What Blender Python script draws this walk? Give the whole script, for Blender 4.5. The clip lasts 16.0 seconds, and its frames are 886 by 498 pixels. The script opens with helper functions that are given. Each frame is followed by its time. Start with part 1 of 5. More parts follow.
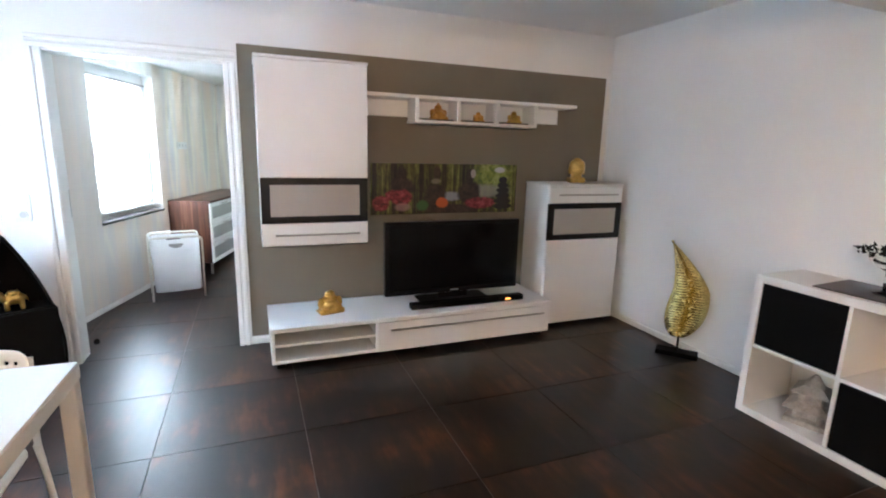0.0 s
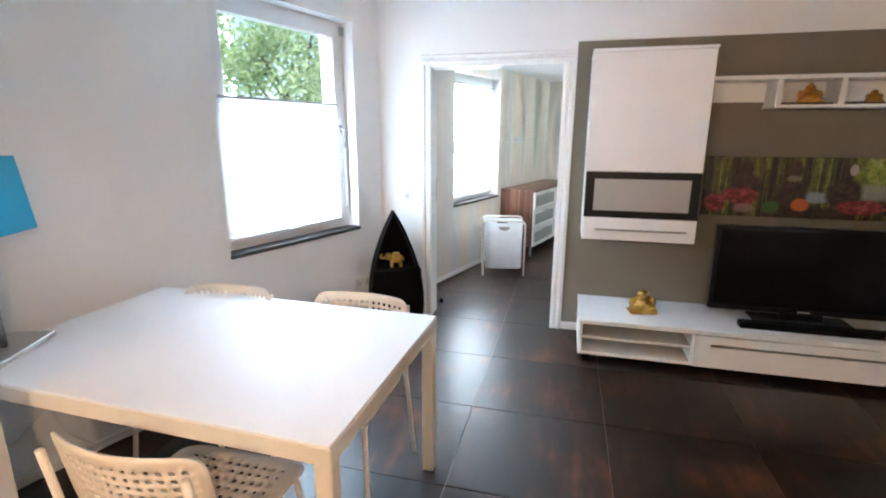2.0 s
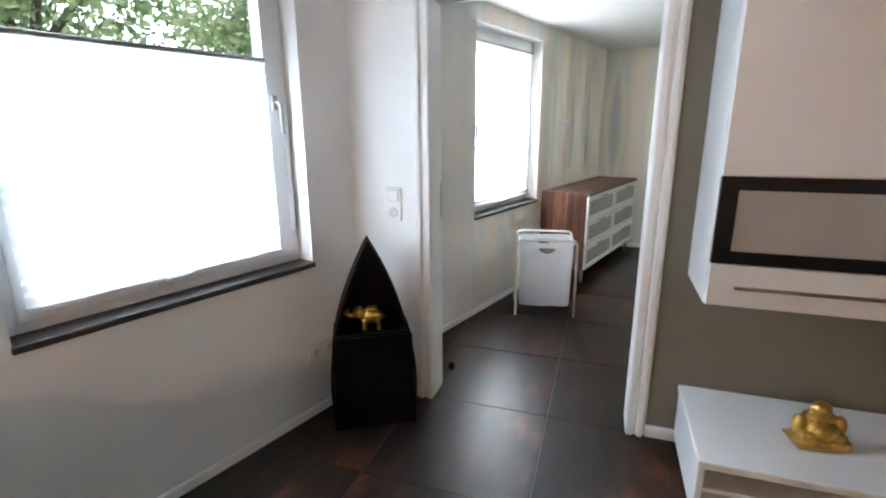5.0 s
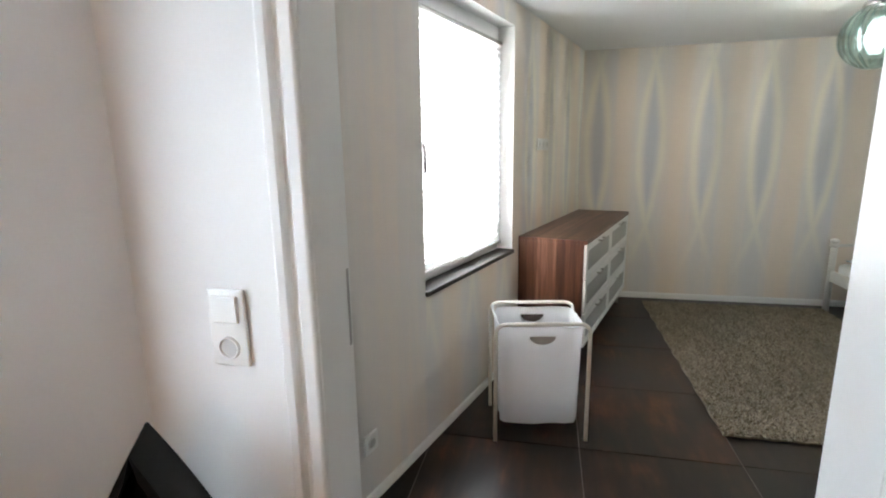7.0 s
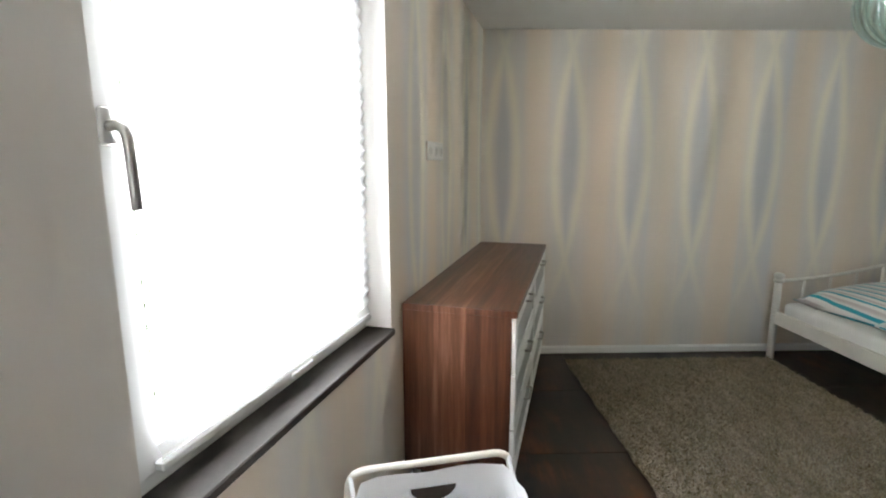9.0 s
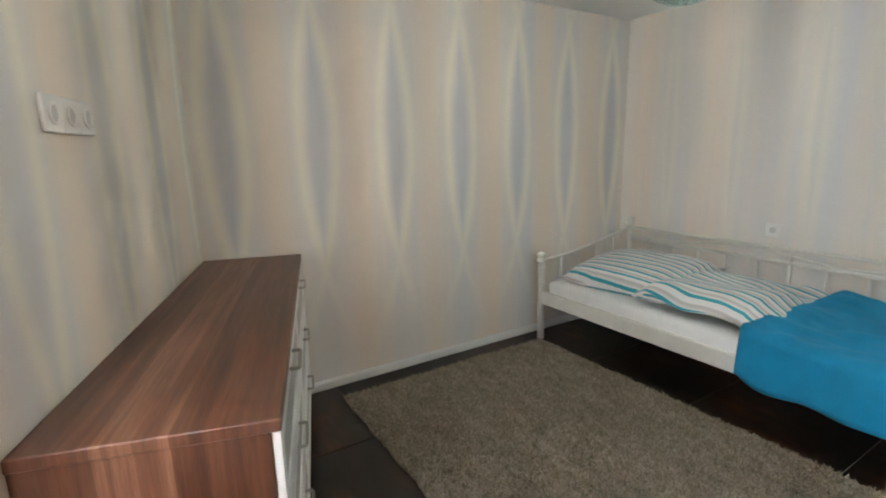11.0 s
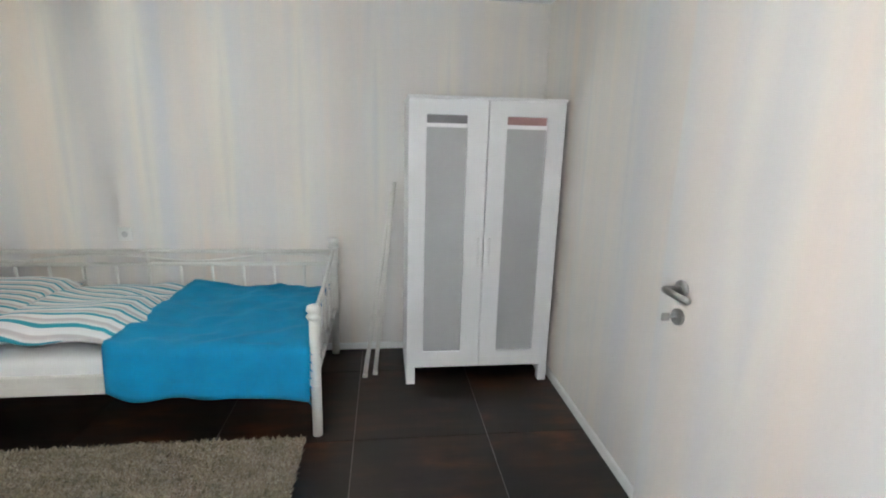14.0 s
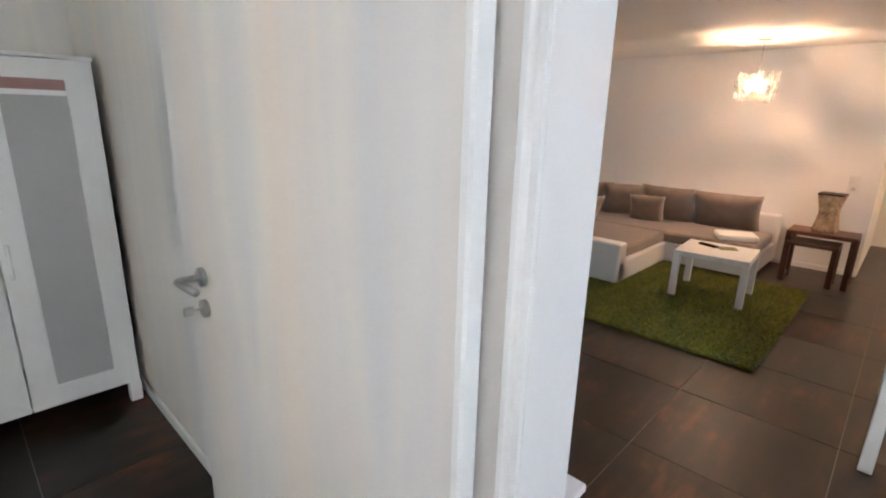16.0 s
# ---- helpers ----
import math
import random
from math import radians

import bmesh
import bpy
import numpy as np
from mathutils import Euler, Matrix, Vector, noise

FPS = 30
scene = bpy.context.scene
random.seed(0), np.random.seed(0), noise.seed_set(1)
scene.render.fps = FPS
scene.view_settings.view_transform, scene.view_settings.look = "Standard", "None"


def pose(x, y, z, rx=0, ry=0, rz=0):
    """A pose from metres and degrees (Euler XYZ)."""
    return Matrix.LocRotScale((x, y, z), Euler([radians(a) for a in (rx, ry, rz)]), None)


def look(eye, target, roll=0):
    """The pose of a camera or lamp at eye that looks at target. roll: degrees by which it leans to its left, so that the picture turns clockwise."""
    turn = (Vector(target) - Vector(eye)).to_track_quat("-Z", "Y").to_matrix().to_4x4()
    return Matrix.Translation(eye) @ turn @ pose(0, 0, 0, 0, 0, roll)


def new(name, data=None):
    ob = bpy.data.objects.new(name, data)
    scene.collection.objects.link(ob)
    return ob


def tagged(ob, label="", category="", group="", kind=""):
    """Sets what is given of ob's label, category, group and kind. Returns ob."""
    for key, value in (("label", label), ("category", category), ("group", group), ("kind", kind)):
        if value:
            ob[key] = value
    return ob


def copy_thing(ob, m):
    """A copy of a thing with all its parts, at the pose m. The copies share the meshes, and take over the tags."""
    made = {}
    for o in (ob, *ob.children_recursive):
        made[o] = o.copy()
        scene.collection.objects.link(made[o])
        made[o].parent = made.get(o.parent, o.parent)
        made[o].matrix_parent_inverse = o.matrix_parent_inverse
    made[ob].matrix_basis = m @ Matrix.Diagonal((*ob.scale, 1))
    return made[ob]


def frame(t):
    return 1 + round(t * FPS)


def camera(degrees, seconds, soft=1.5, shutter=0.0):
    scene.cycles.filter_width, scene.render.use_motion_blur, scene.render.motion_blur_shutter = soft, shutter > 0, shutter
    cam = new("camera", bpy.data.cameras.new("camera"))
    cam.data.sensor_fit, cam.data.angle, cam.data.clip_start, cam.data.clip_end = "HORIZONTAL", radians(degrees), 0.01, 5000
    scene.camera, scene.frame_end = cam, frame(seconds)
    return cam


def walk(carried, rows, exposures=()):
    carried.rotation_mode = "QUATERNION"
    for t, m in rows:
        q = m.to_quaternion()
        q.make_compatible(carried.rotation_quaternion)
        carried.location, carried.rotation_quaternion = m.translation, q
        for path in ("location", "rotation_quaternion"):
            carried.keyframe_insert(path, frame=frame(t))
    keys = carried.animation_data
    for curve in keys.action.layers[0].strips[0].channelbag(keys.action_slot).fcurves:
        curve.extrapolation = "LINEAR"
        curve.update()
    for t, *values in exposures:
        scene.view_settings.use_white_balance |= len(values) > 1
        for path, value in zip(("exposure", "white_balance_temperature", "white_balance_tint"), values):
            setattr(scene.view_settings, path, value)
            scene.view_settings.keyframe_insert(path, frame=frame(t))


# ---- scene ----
cam = camera(85.07, 16.0, soft=2.0)
PATH = [
    (0, (1.503, -3.605, 1.436), (2.228, -1.786, 1.032), 1.52),
    (0.5, (1.488, -3.607, 1.448), (1.809, -1.677, 1.033), 0.91),
    (1, (1.471, -3.605, 1.428), (1.406, -1.652, 1.003), 0.34),
    (1.5, (1.444, -3.622, 1.441), (1.117, -1.702, 0.988), 0.18),
    (2, (1.438, -3.627, 1.457), (0.956, -1.742, 0.997), 0.20),
    (2.5, (1.396, -3.606, 1.434), (0.798, -1.770, 0.912), 0.40),
    (3, (1.380, -3.486, 1.455), (0.729, -1.691, 0.861), -0.60),
    (5.5, (1.141, -1.784, 1.389), (0.528, 0.061, 0.919), -0.21),
    (6, (1.079, -1.456, 1.420), (0.411, 0.374, 0.965), 1.29),
    (6.5, (0.948, -1.118, 1.390), (0.422, 0.773, 1.003), -0.84),
    (7, (0.840, -0.809, 1.366), (0.418, 1.106, 0.968), -0.93),
    (7.5, (0.786, -0.502, 1.373), (0.386, 1.413, 0.957), -1.24),
    (8, (0.757, -0.154, 1.370), (0.482, 1.799, 1.039), -0.64),
    (10.5, (0.855, 1.207, 1.298), (1.556, 3.037, 0.896), -1.12),
    (11, (0.913, 1.305, 1.305), (1.947, 2.992, 0.898), -1.39),
    (11.5, (0.978, 1.319, 1.311), (2.386, 2.683, 0.912), -0.26),
    (12, (0.977, 1.309, 1.328), (2.618, 2.389, 0.951), -0.20),
    (12.5, (1.023, 1.300, 1.380), (2.821, 2.065, 0.953), -0.55),
    (13, (1.050, 1.243, 1.398), (2.955, 1.653, 0.950), -0.35),
    (13.5, (1.039, 1.204, 1.403), (2.984, 1.231, 0.940), 0.38),
    (14, (1.032, 1.150, 1.406), (2.965, 0.908, 0.954), 1.53),
    (14.5, (1.013, 1.049, 1.402), (2.863, 0.463, 0.915), 1.19),
    (15, (0.994, 0.975, 1.420), (2.693, 0.047, 0.919), 2.23),
    (15.5, (0.997, 0.843, 1.410), (2.508, -0.358, 0.884), 2.05),
    (16, (1.016, 0.709, 1.404), (2.352, -0.685, 0.881), 1.41),
]
EXPOSURE = [
    (0, 1.35, 5150, 5), (1, 1.22, 5250, 6), (2.5, 1.33, 5400, 6), (3, 1.38, 5400, 6), (5.5, 0.42, 5850, 8), (7.5, 0.48, 6150, 10), (8, 0.68, 6200, 10),
    (10.5, -0.38, 6150, 11), (11.1, 0.6, 6200, 12), (12.5, 0.82, 5950, 12), (14, 0.74, 5900, 11), (14.5, 0.45, 5900, 11), (15, 0.2, 5950, 12), (15.5, 0.05, 5950, 12), (16, 0.35, 5950, 12),
]
walk(cam, [(t, look(eye, target, roll)) for t, eye, target, roll in PATH], EXPOSURE)

# the outer wall stands askew to all the others
SKEW = -17.027
WALL = pose(0, 0, 0, 0, 0, SKEW)

# ---- world, sun, lights ----
world = bpy.data.worlds.new("world")
scene.world = world
world.use_nodes = True
wn = world.node_tree.nodes
sky = wn.new("ShaderNodeTexSky")
sky.sky_type = "NISHITA"
sky.sun_disc = False
sky.sun_elevation = radians(56)
sky.sun_rotation = radians(100)
wn["Background"].inputs["Strength"].default_value = 0.15
world.node_tree.links.new(sky.outputs["Color"], wn["Background"].inputs["Color"])

sun = new("sun", bpy.data.lights.new("sun", "SUN"))
sun.data.energy, sun.data.angle, sun.data.color = 5.0, radians(1), (1.0, 0.96, 0.9)
sun.matrix_world = look((6, -1, 9), (0, 0, 0))


def area_lamp(name, m, w, h, energy, color=(1, 1, 1)):
    ob = new(name, bpy.data.lights.new(name, "AREA"))
    ob.data.shape, ob.data.size, ob.data.size_y, ob.data.energy, ob.data.color = "RECTANGLE", w, h, energy, color
    ob.matrix_world = m
    return ob


# daylight between the pane and the blind of each window
area_lamp("window_daylight", WALL @ pose(-0.095, -0.85, 1.24) @ look((0, 0, 0), (1, 0, 0)), 0.84, 0.74, 27, (0.87, 0.95, 1.0))
# open sky above the blind of the living-room window
area_lamp("window_daylight", WALL @ look((-0.85, -0.85, 2.95), (1.4, -0.85, 0.2)), 0.95, 0.7, 105, (0.87, 0.95, 1.0))
area_lamp("window_daylight", WALL @ pose(-0.145, 1.75, 1.38) @ look((0, 0, 0), (1, 0, 0)), 0.80, 1.08, 56, (1.0, 0.975, 0.93))


def bulb(name, at, energy, color, radius=0.04):
    ob = new(name, bpy.data.lights.new(name, "POINT"))
    ob.data.energy, ob.data.color, ob.data.shadow_soft_size = energy, color, radius
    ob.location = at
    return ob


LAMP = Vector((2.165, -4.45, 1.75))
bulb("lamp_bulb", LAMP, 36, (1.0, 0.52, 0.27), 0.028)
bulb("hall_bulb", (0.1, -5.3, 1.95), 55, (1.0, 0.60, 0.31), 0.05)
bulb("bedroom_bulb", (2.52, 2.35, 1.93), 19.0, (1.0, 0.90, 0.74), 0.008)

# ---- helpers ----


def thing(name, m, label, category, group="", kind=""):
    ob = new(name)
    ob.empty_display_size = 0.1
    ob.matrix_basis = m
    return tagged(ob, label, category, group, kind)


def link(name, bm, material, parent=None, label="", smooth=False):
    me = bpy.data.meshes.new(name)
    bmesh.ops.recalc_face_normals(bm, faces=bm.faces[:])
    bm.to_mesh(me)
    bm.free()
    if smooth:
        for p in me.polygons:
            p.use_smooth = True
    for mt in material if isinstance(material, (list, tuple)) else [material]:
        me.materials.append(mt)
    ob = new(name, me)
    ob.parent = parent
    if label:
        ob["label"] = label
    return ob


def part(name, bm, material, parent, label="", smooth=False):
    return link(name, bm, material, parent, label, smooth)


def box(bm, x0, x1, y0, y1, z0, z1, bevel=0.0, segments=1):
    t = bmesh.new()
    r = bmesh.ops.create_cube(t, size=1.0)
    for v in r["verts"]:
        v.co = Vector(((x0 + x1) / 2 + v.co.x * (x1 - x0), (y0 + y1) / 2 + v.co.y * (y1 - y0), (z0 + z1) / 2 + v.co.z * (z1 - z0)))
    if bevel:
        bmesh.ops.bevel(t, geom=t.edges[:], offset=min(bevel, 0.45 * min(x1 - x0, y1 - y0, z1 - z0)), segments=segments, affect="EDGES", profile=0.5)
    merge(bm, t)
    return bm


def merge(bm, t, m=None):
    if m is not None:
        bmesh.ops.transform(t, matrix=m, verts=t.verts[:])
    me = bpy.data.meshes.new("tmp")
    t.to_mesh(me)
    t.free()
    bm.from_mesh(me)
    bpy.data.meshes.remove(me)


def new_box(x0, x1, y0, y1, z0, z1, bevel=0.003, segments=1):
    return box(bmesh.new(), x0, x1, y0, y1, z0, z1, bevel, segments)


def rod(bm, a, b, r, r2=None, segments=12):
    a, b = Vector(a), Vector(b)
    t = bmesh.new()
    bmesh.ops.create_cone(t, cap_ends=True, segments=segments, radius1=r, radius2=r if r2 is None else r2, depth=(b - a).length)
    q = (b - a).to_track_quat("Z", "Y").to_matrix().to_4x4()
    merge(bm, t, Matrix.Translation((a + b) / 2) @ q)
    return bm


def tube(bm, points, r, segments=10):
    """A bent tube through points."""
    pts = [Vector(p) for p in points]
    rings, side = [], None
    for i, p in enumerate(pts):
        d = (pts[min(i + 1, len(pts) - 1)] - pts[max(i - 1, 0)]).normalized()
        if side is None:
            side = d.orthogonal().normalized()
        side = (side - d * side.dot(d)).normalized()
        up = d.cross(side)
        rings.append([bm.verts.new(p + r * (side * math.cos(a) + up * math.sin(a))) for a in (2 * math.pi * k / segments for k in range(segments))])
    for r0, r1 in zip(rings, rings[1:]):
        for k in range(segments):
            bm.faces.new((r0[k], r0[(k + 1) % segments], r1[(k + 1) % segments], r1[k]))
    bm.faces.new(rings[0])
    bm.faces.new(rings[-1][::-1])
    return bm


def rounded(points, radius, steps=5):
    """The corners of a line of points, rounded."""
    out = [Vector(points[0])]
    for a, b, c in zip(points, points[1:], points[2:]):
        a, b, c = Vector(a), Vector(b), Vector(c)
        p, q = b + (a - b).normalized() * radius, b + (c - b).normalized() * radius
        for k in range(steps + 1):
            s = k / steps
            out.append((1 - s) ** 2 * p + 2 * s * (1 - s) * b + s * s * q)
    return out + [Vector(points[-1])]


def lathe(bm, profile, segments=20, m=None):
    t = bmesh.new()
    rings = [[t.verts.new((r * math.cos(a), r * math.sin(a), z)) for a in (2 * math.pi * k / segments for k in range(segments))] for r, z in profile]
    for r0, r1 in zip(rings, rings[1:]):
        for k in range(segments):
            t.faces.new((r0[k], r0[(k + 1) % segments], r1[(k + 1) % segments], r1[k]))
    t.faces.new(rings[0][::-1])
    t.faces.new(rings[-1])
    merge(bm, t, m or Matrix())
    return bm


def ball(bm, at, sx, sy, sz, u=14, v=10):
    t = bmesh.new()
    bmesh.ops.create_uvsphere(t, u_segments=u, v_segments=v, radius=1.0)
    merge(bm, t, Matrix.Translation(at) @ Matrix.Diagonal((sx, sy, sz, 1)))
    return bm


def ring_frame(axis, d0, d1, u0, u1, z0, z1, tu, tz_lo, tz_hi, tu_hi=None):
    """One piece: a flat frame round a hole, standing across x or y from d0 to d1."""
    bm = bmesh.new()
    loops = []
    tu_hi = tu if tu_hi is None else tu_hi
    for d in (d0, d1):
        for q in (((u0, z0), (u1, z0), (u1, z1), (u0, z1)), ((u0 + tu, z0 + tz_lo), (u1 - tu_hi, z0 + tz_lo), (u1 - tu_hi, z1 - tz_hi), (u0 + tu, z1 - tz_hi))):
            loops.append([bm.verts.new((d, u, z) if axis == "x" else (u, d, z)) for u, z in q])
    for p, q in ((0, 1), (2, 3), (0, 2), (1, 3)):
        for k in range(4):
            bm.faces.new((loops[p][k], loops[p][(k + 1) % 4], loops[q][(k + 1) % 4], loops[q][k]))
    bmesh.ops.recalc_face_normals(bm, faces=bm.faces[:])
    bmesh.ops.bevel(bm, geom=bm.edges[:], offset=0.002, segments=1, affect="EDGES", profile=0.5)
    return bm


def extrude_outline(bm, outline, y0, y1):
    """A flat outline in x and z, made solid from y0 to y1."""
    a = [bm.verts.new((x, y0, z)) for x, z in outline]
    b = [bm.verts.new((x, y1, z)) for x, z in outline]
    bm.faces.new(a)
    bm.faces.new(b[::-1])
    n = len(a)
    for i in range(n):
        bm.faces.new((a[i], b[i], b[(i + 1) % n], a[(i + 1) % n]))
    return bm


# ---- materials ----


def nodes_of(name):
    mt = bpy.data.materials.new(name)
    mt.use_nodes = True
    nt = mt.node_tree
    return mt, nt, nt.nodes["Principled BSDF"]


def n_new(nt, kind, **props):
    n = nt.nodes.new(kind)
    for key, value in props.items():
        if key == "operation":
            n.operation = value
        elif key == "data_type":
            n.data_type = value
        elif key == "blend_type":
            n.blend_type = value
    return n


def m_op(nt, op, a, b=None, c=None):
    n = n_new(nt, "ShaderNodeMath", operation=op)
    for i, v in enumerate((a, b, c)):
        if v is None:
            continue
        if isinstance(v, (int, float)):
            n.inputs[i].default_value = v
        else:
            nt.links.new(v, n.inputs[i])
    return n.outputs[0]


def noise_of(nt, scale, detail=4.0, vec=None, stretch=(1, 1, 1), rough=0.6):
    tex = nt.nodes.new("ShaderNodeTexNoise")
    tex.inputs["Scale"].default_value = scale
    tex.inputs["Detail"].default_value = detail
    tex.inputs["Roughness"].default_value = rough
    if vec is None:
        vec = nt.nodes.new("ShaderNodeTexCoord").outputs["Object"]
    mp = nt.nodes.new("ShaderNodeMapping")
    mp.inputs["Scale"].default_value = stretch
    nt.links.new(vec, mp.inputs["Vector"])
    nt.links.new(mp.outputs["Vector"], tex.inputs["Vector"])
    return tex.outputs["Fac"]


def ramp(nt, fac, stops):
    r = nt.nodes.new("ShaderNodeValToRGB")
    while len(r.color_ramp.elements) < len(stops):
        r.color_ramp.elements.new(0.5)
    for e, (p, c) in zip(r.color_ramp.elements, stops):
        e.position, e.color = p, (*c, 1)
    nt.links.new(fac, r.inputs["Fac"])
    return r.outputs["Color"]


def mixc(nt, fac, a, b, mode="MIX"):
    n = nt.nodes.new("ShaderNodeMix")
    n.data_type, n.blend_type = "RGBA", mode
    for sock, v in ((n.inputs[0], fac), (n.inputs[6], a), (n.inputs[7], b)):
        if isinstance(v, (int, float)):
            sock.default_value = v
        elif isinstance(v, tuple):
            sock.default_value = (*v, 1)
        else:
            nt.links.new(v, sock)
    return n.outputs[2]


def bump_of(nt, bsdf, height, strength, distance=0.01):
    b = nt.nodes.new("ShaderNodeBump")
    b.inputs["Strength"].default_value = strength
    b.inputs["Distance"].default_value = distance
    nt.links.new(height, b.inputs["Height"])
    nt.links.new(b.outputs["Normal"], bsdf.inputs["Normal"])


def surf(name, col, rough=0.5, metal=0.0, var=0.08, scale=6.0, fine=90.0, bump=0.1, dist=0.002, rvar=0.12, stretch=(1, 1, 1), sheen=0.0, spec=0.5):
    """A plain finish with broad stains, fine grain and relief."""
    mt, nt, b = nodes_of(name)
    big = noise_of(nt, scale, 3, stretch=stretch)
    small = noise_of(nt, fine, 3, stretch=stretch)
    both = m_op(nt, "ADD", m_op(nt, "MULTIPLY", big, 0.65), m_op(nt, "MULTIPLY", small, 0.35))
    lo = tuple(max(0, c * (1 - var)) for c in col)
    hi = tuple(min(1, c * (1 + var)) for c in col)
    nt.links.new(ramp(nt, both, [(0.3, lo), (0.7, hi)]), b.inputs["Base Color"])
    nt.links.new(m_op(nt, "ADD", m_op(nt, "MULTIPLY", m_op(nt, "SUBTRACT", big, 0.5), rvar), rough), b.inputs["Roughness"])
    b.inputs["Metallic"].default_value = metal
    b.inputs["Specular IOR Level"].default_value = spec
    if sheen:
        b.inputs["Sheen Weight"].default_value = sheen
    if bump:
        bump_of(nt, b, small, bump, dist)
    return mt


PLASTER = surf("white_wall_paint", (0.80, 0.80, 0.79), 0.85, var=0.03, scale=1.5, fine=140, bump=0.12)
CEILING = surf("ceiling_paint", (0.81, 0.81, 0.80), 0.9, var=0.03, scale=1.2, fine=120, bump=0.1)
TAUPE = surf("taupe_wall_paint", (0.182, 0.159, 0.118), 0.85, var=0.05, scale=2, fine=140, bump=0.12)
LACQUER = surf("white_trim_lacquer", (0.80, 0.80, 0.785), 0.3, var=0.02, scale=1.5, fine=160, bump=0.0)
WHITE = surf("white_furniture_laminate", (0.80, 0.80, 0.795), 0.32, var=0.03, scale=3, fine=160, bump=0.04)
GLOSSW = surf("white_gloss_front", (0.79, 0.785, 0.78), 0.42, var=0.025, scale=2.5, fine=200, bump=0.02)
TABLEW = surf("white_table_top", (0.78, 0.785, 0.79), 0.5, var=0.02, scale=4, fine=220, bump=0.03, spec=0.26)
BLACKG = surf("black_gloss_frame", (0.006, 0.006, 0.007), 0.3, var=0.15, bump=0.0, spec=0.25)
BLACKM = surf("black_matt", (0.003, 0.0028, 0.003), 0.6, var=0.2, bump=0.08, spec=0.09)
SCREEN = surf("dark_screen", (0.004, 0.004, 0.005), 0.16, var=0.1, bump=0.0, spec=0.3)
CHROME = surf("brushed_chrome", (0.62, 0.62, 0.63), 0.22, 1.0, var=0.05, bump=0.0)
STEEL = surf("satin_steel", (0.40, 0.39, 0.37), 0.32, 1.0, var=0.06, bump=0.02)
GOLD = surf("gold_leaf_paint", (0.56, 0.35, 0.085), 0.34, 0.9, var=0.35, scale=18, fine=120, bump=0.25, dist=0.003)
BRONZE = surf("amber_gold_paint", (0.50, 0.25, 0.05), 0.35, 0.7, var=0.3, scale=20, fine=120, bump=0.2)
CREAMP = surf("cream_chair_plastic", (0.70, 0.655, 0.585), 0.42, var=0.04, scale=6, fine=180, bump=0.06)
CREAMM = surf("cream_lacquered_metal", (0.70, 0.665, 0.60), 0.35, var=0.04, bump=0.03)
BEDM = surf("white_lacquered_metal", (0.68, 0.66, 0.61), 0.38, var=0.05, scale=9, bump=0.04)
TURQ = surf("turquoise_lamp_fabric", (0.03, 0.30, 0.52), 0.8, var=0.06, scale=8, fine=400, bump=0.2)
STONE = surf("dark_window_sill_stone", (0.035, 0.029, 0.026), 0.5, var=0.4, scale=25, fine=140, bump=0.05)
PVC = surf("white_window_profile", (0.76, 0.765, 0.77), 0.3, var=0.02, bump=0.0)
GREYP = surf("grey_frosted_panel", (0.36, 0.36, 0.355), 0.35, var=0.05, scale=3, fine=300, bump=0.05)
SOFAW = surf("white_faux_leather", (0.72, 0.71, 0.69), 0.45, var=0.04, fine=220, bump=0.2)
SOFAG = surf("taupe_woven_fabric", (0.20, 0.158, 0.13), 0.9, var=0.18, scale=9, fine=320, bump=0.5, sheen=0.3)
LINEN = surf("white_bed_linen", (0.78, 0.775, 0.765), 0.85, var=0.04, scale=8, fine=300, bump=0.3)
BLANKET = surf("turquoise_fleece", (0.002, 0.20, 0.37), 0.92, var=0.18, scale=7, fine=240, bump=0.6)
DARKWOOD = surf("dark_sheesham_wood", (0.060, 0.020, 0.009), 0.4, var=0.35, scale=5, fine=40, stretch=(1, 1, 6), bump=0.1)
# the switch plastic, darkened in colour for the shade in socket recesses
WELL = surf("shaded_socket_plastic", (0.55, 0.545, 0.53), 0.4, var=0.03, bump=0.0)
SWITCH = surf("white_switch_plastic", (0.75, 0.745, 0.72), 0.3, var=0.02, bump=0.0)
INSIDE = surf("warm_shade_shelf_inside", (0.66, 0.60, 0.50), 0.4, var=0.05, scale=5, fine=120, bump=0.03)
STATUE = surf("grey_painted_wood", (0.42, 0.39, 0.34), 0.7, var=0.3, scale=20, fine=90, bump=0.3)
DARKBASE = surf("dark_brown_wood", (0.035, 0.018, 0.012), 0.45, var=0.25, bump=0.1)


def leaf_finish():
    mt = bpy.data.materials.new("tree_leaf")
    mt.use_nodes = True
    nt = mt.node_tree
    nt.nodes.remove(nt.nodes["Principled BSDF"])
    geo = nt.nodes.new("ShaderNodeNewGeometry")
    col = ramp(nt, geo.outputs["Random Per Island"], [(0.0, (0.20, 0.26, 0.11)), (0.6, (0.33, 0.39, 0.19)), (1.0, (0.46, 0.50, 0.30))])
    tr, di, mx = nt.nodes.new("ShaderNodeBsdfTranslucent"), nt.nodes.new("ShaderNodeBsdfDiffuse"), nt.nodes.new("ShaderNodeMixShader")
    nt.links.new(col, tr.inputs["Color"])
    nt.links.new(col, di.inputs["Color"])
    mx.inputs[0].default_value = 0.45
    nt.links.new(tr.outputs[0], mx.inputs[1])
    nt.links.new(di.outputs[0], mx.inputs[2])
    nt.links.new(mx.outputs[0], nt.nodes["Material Output"].inputs["Surface"])
    return mt


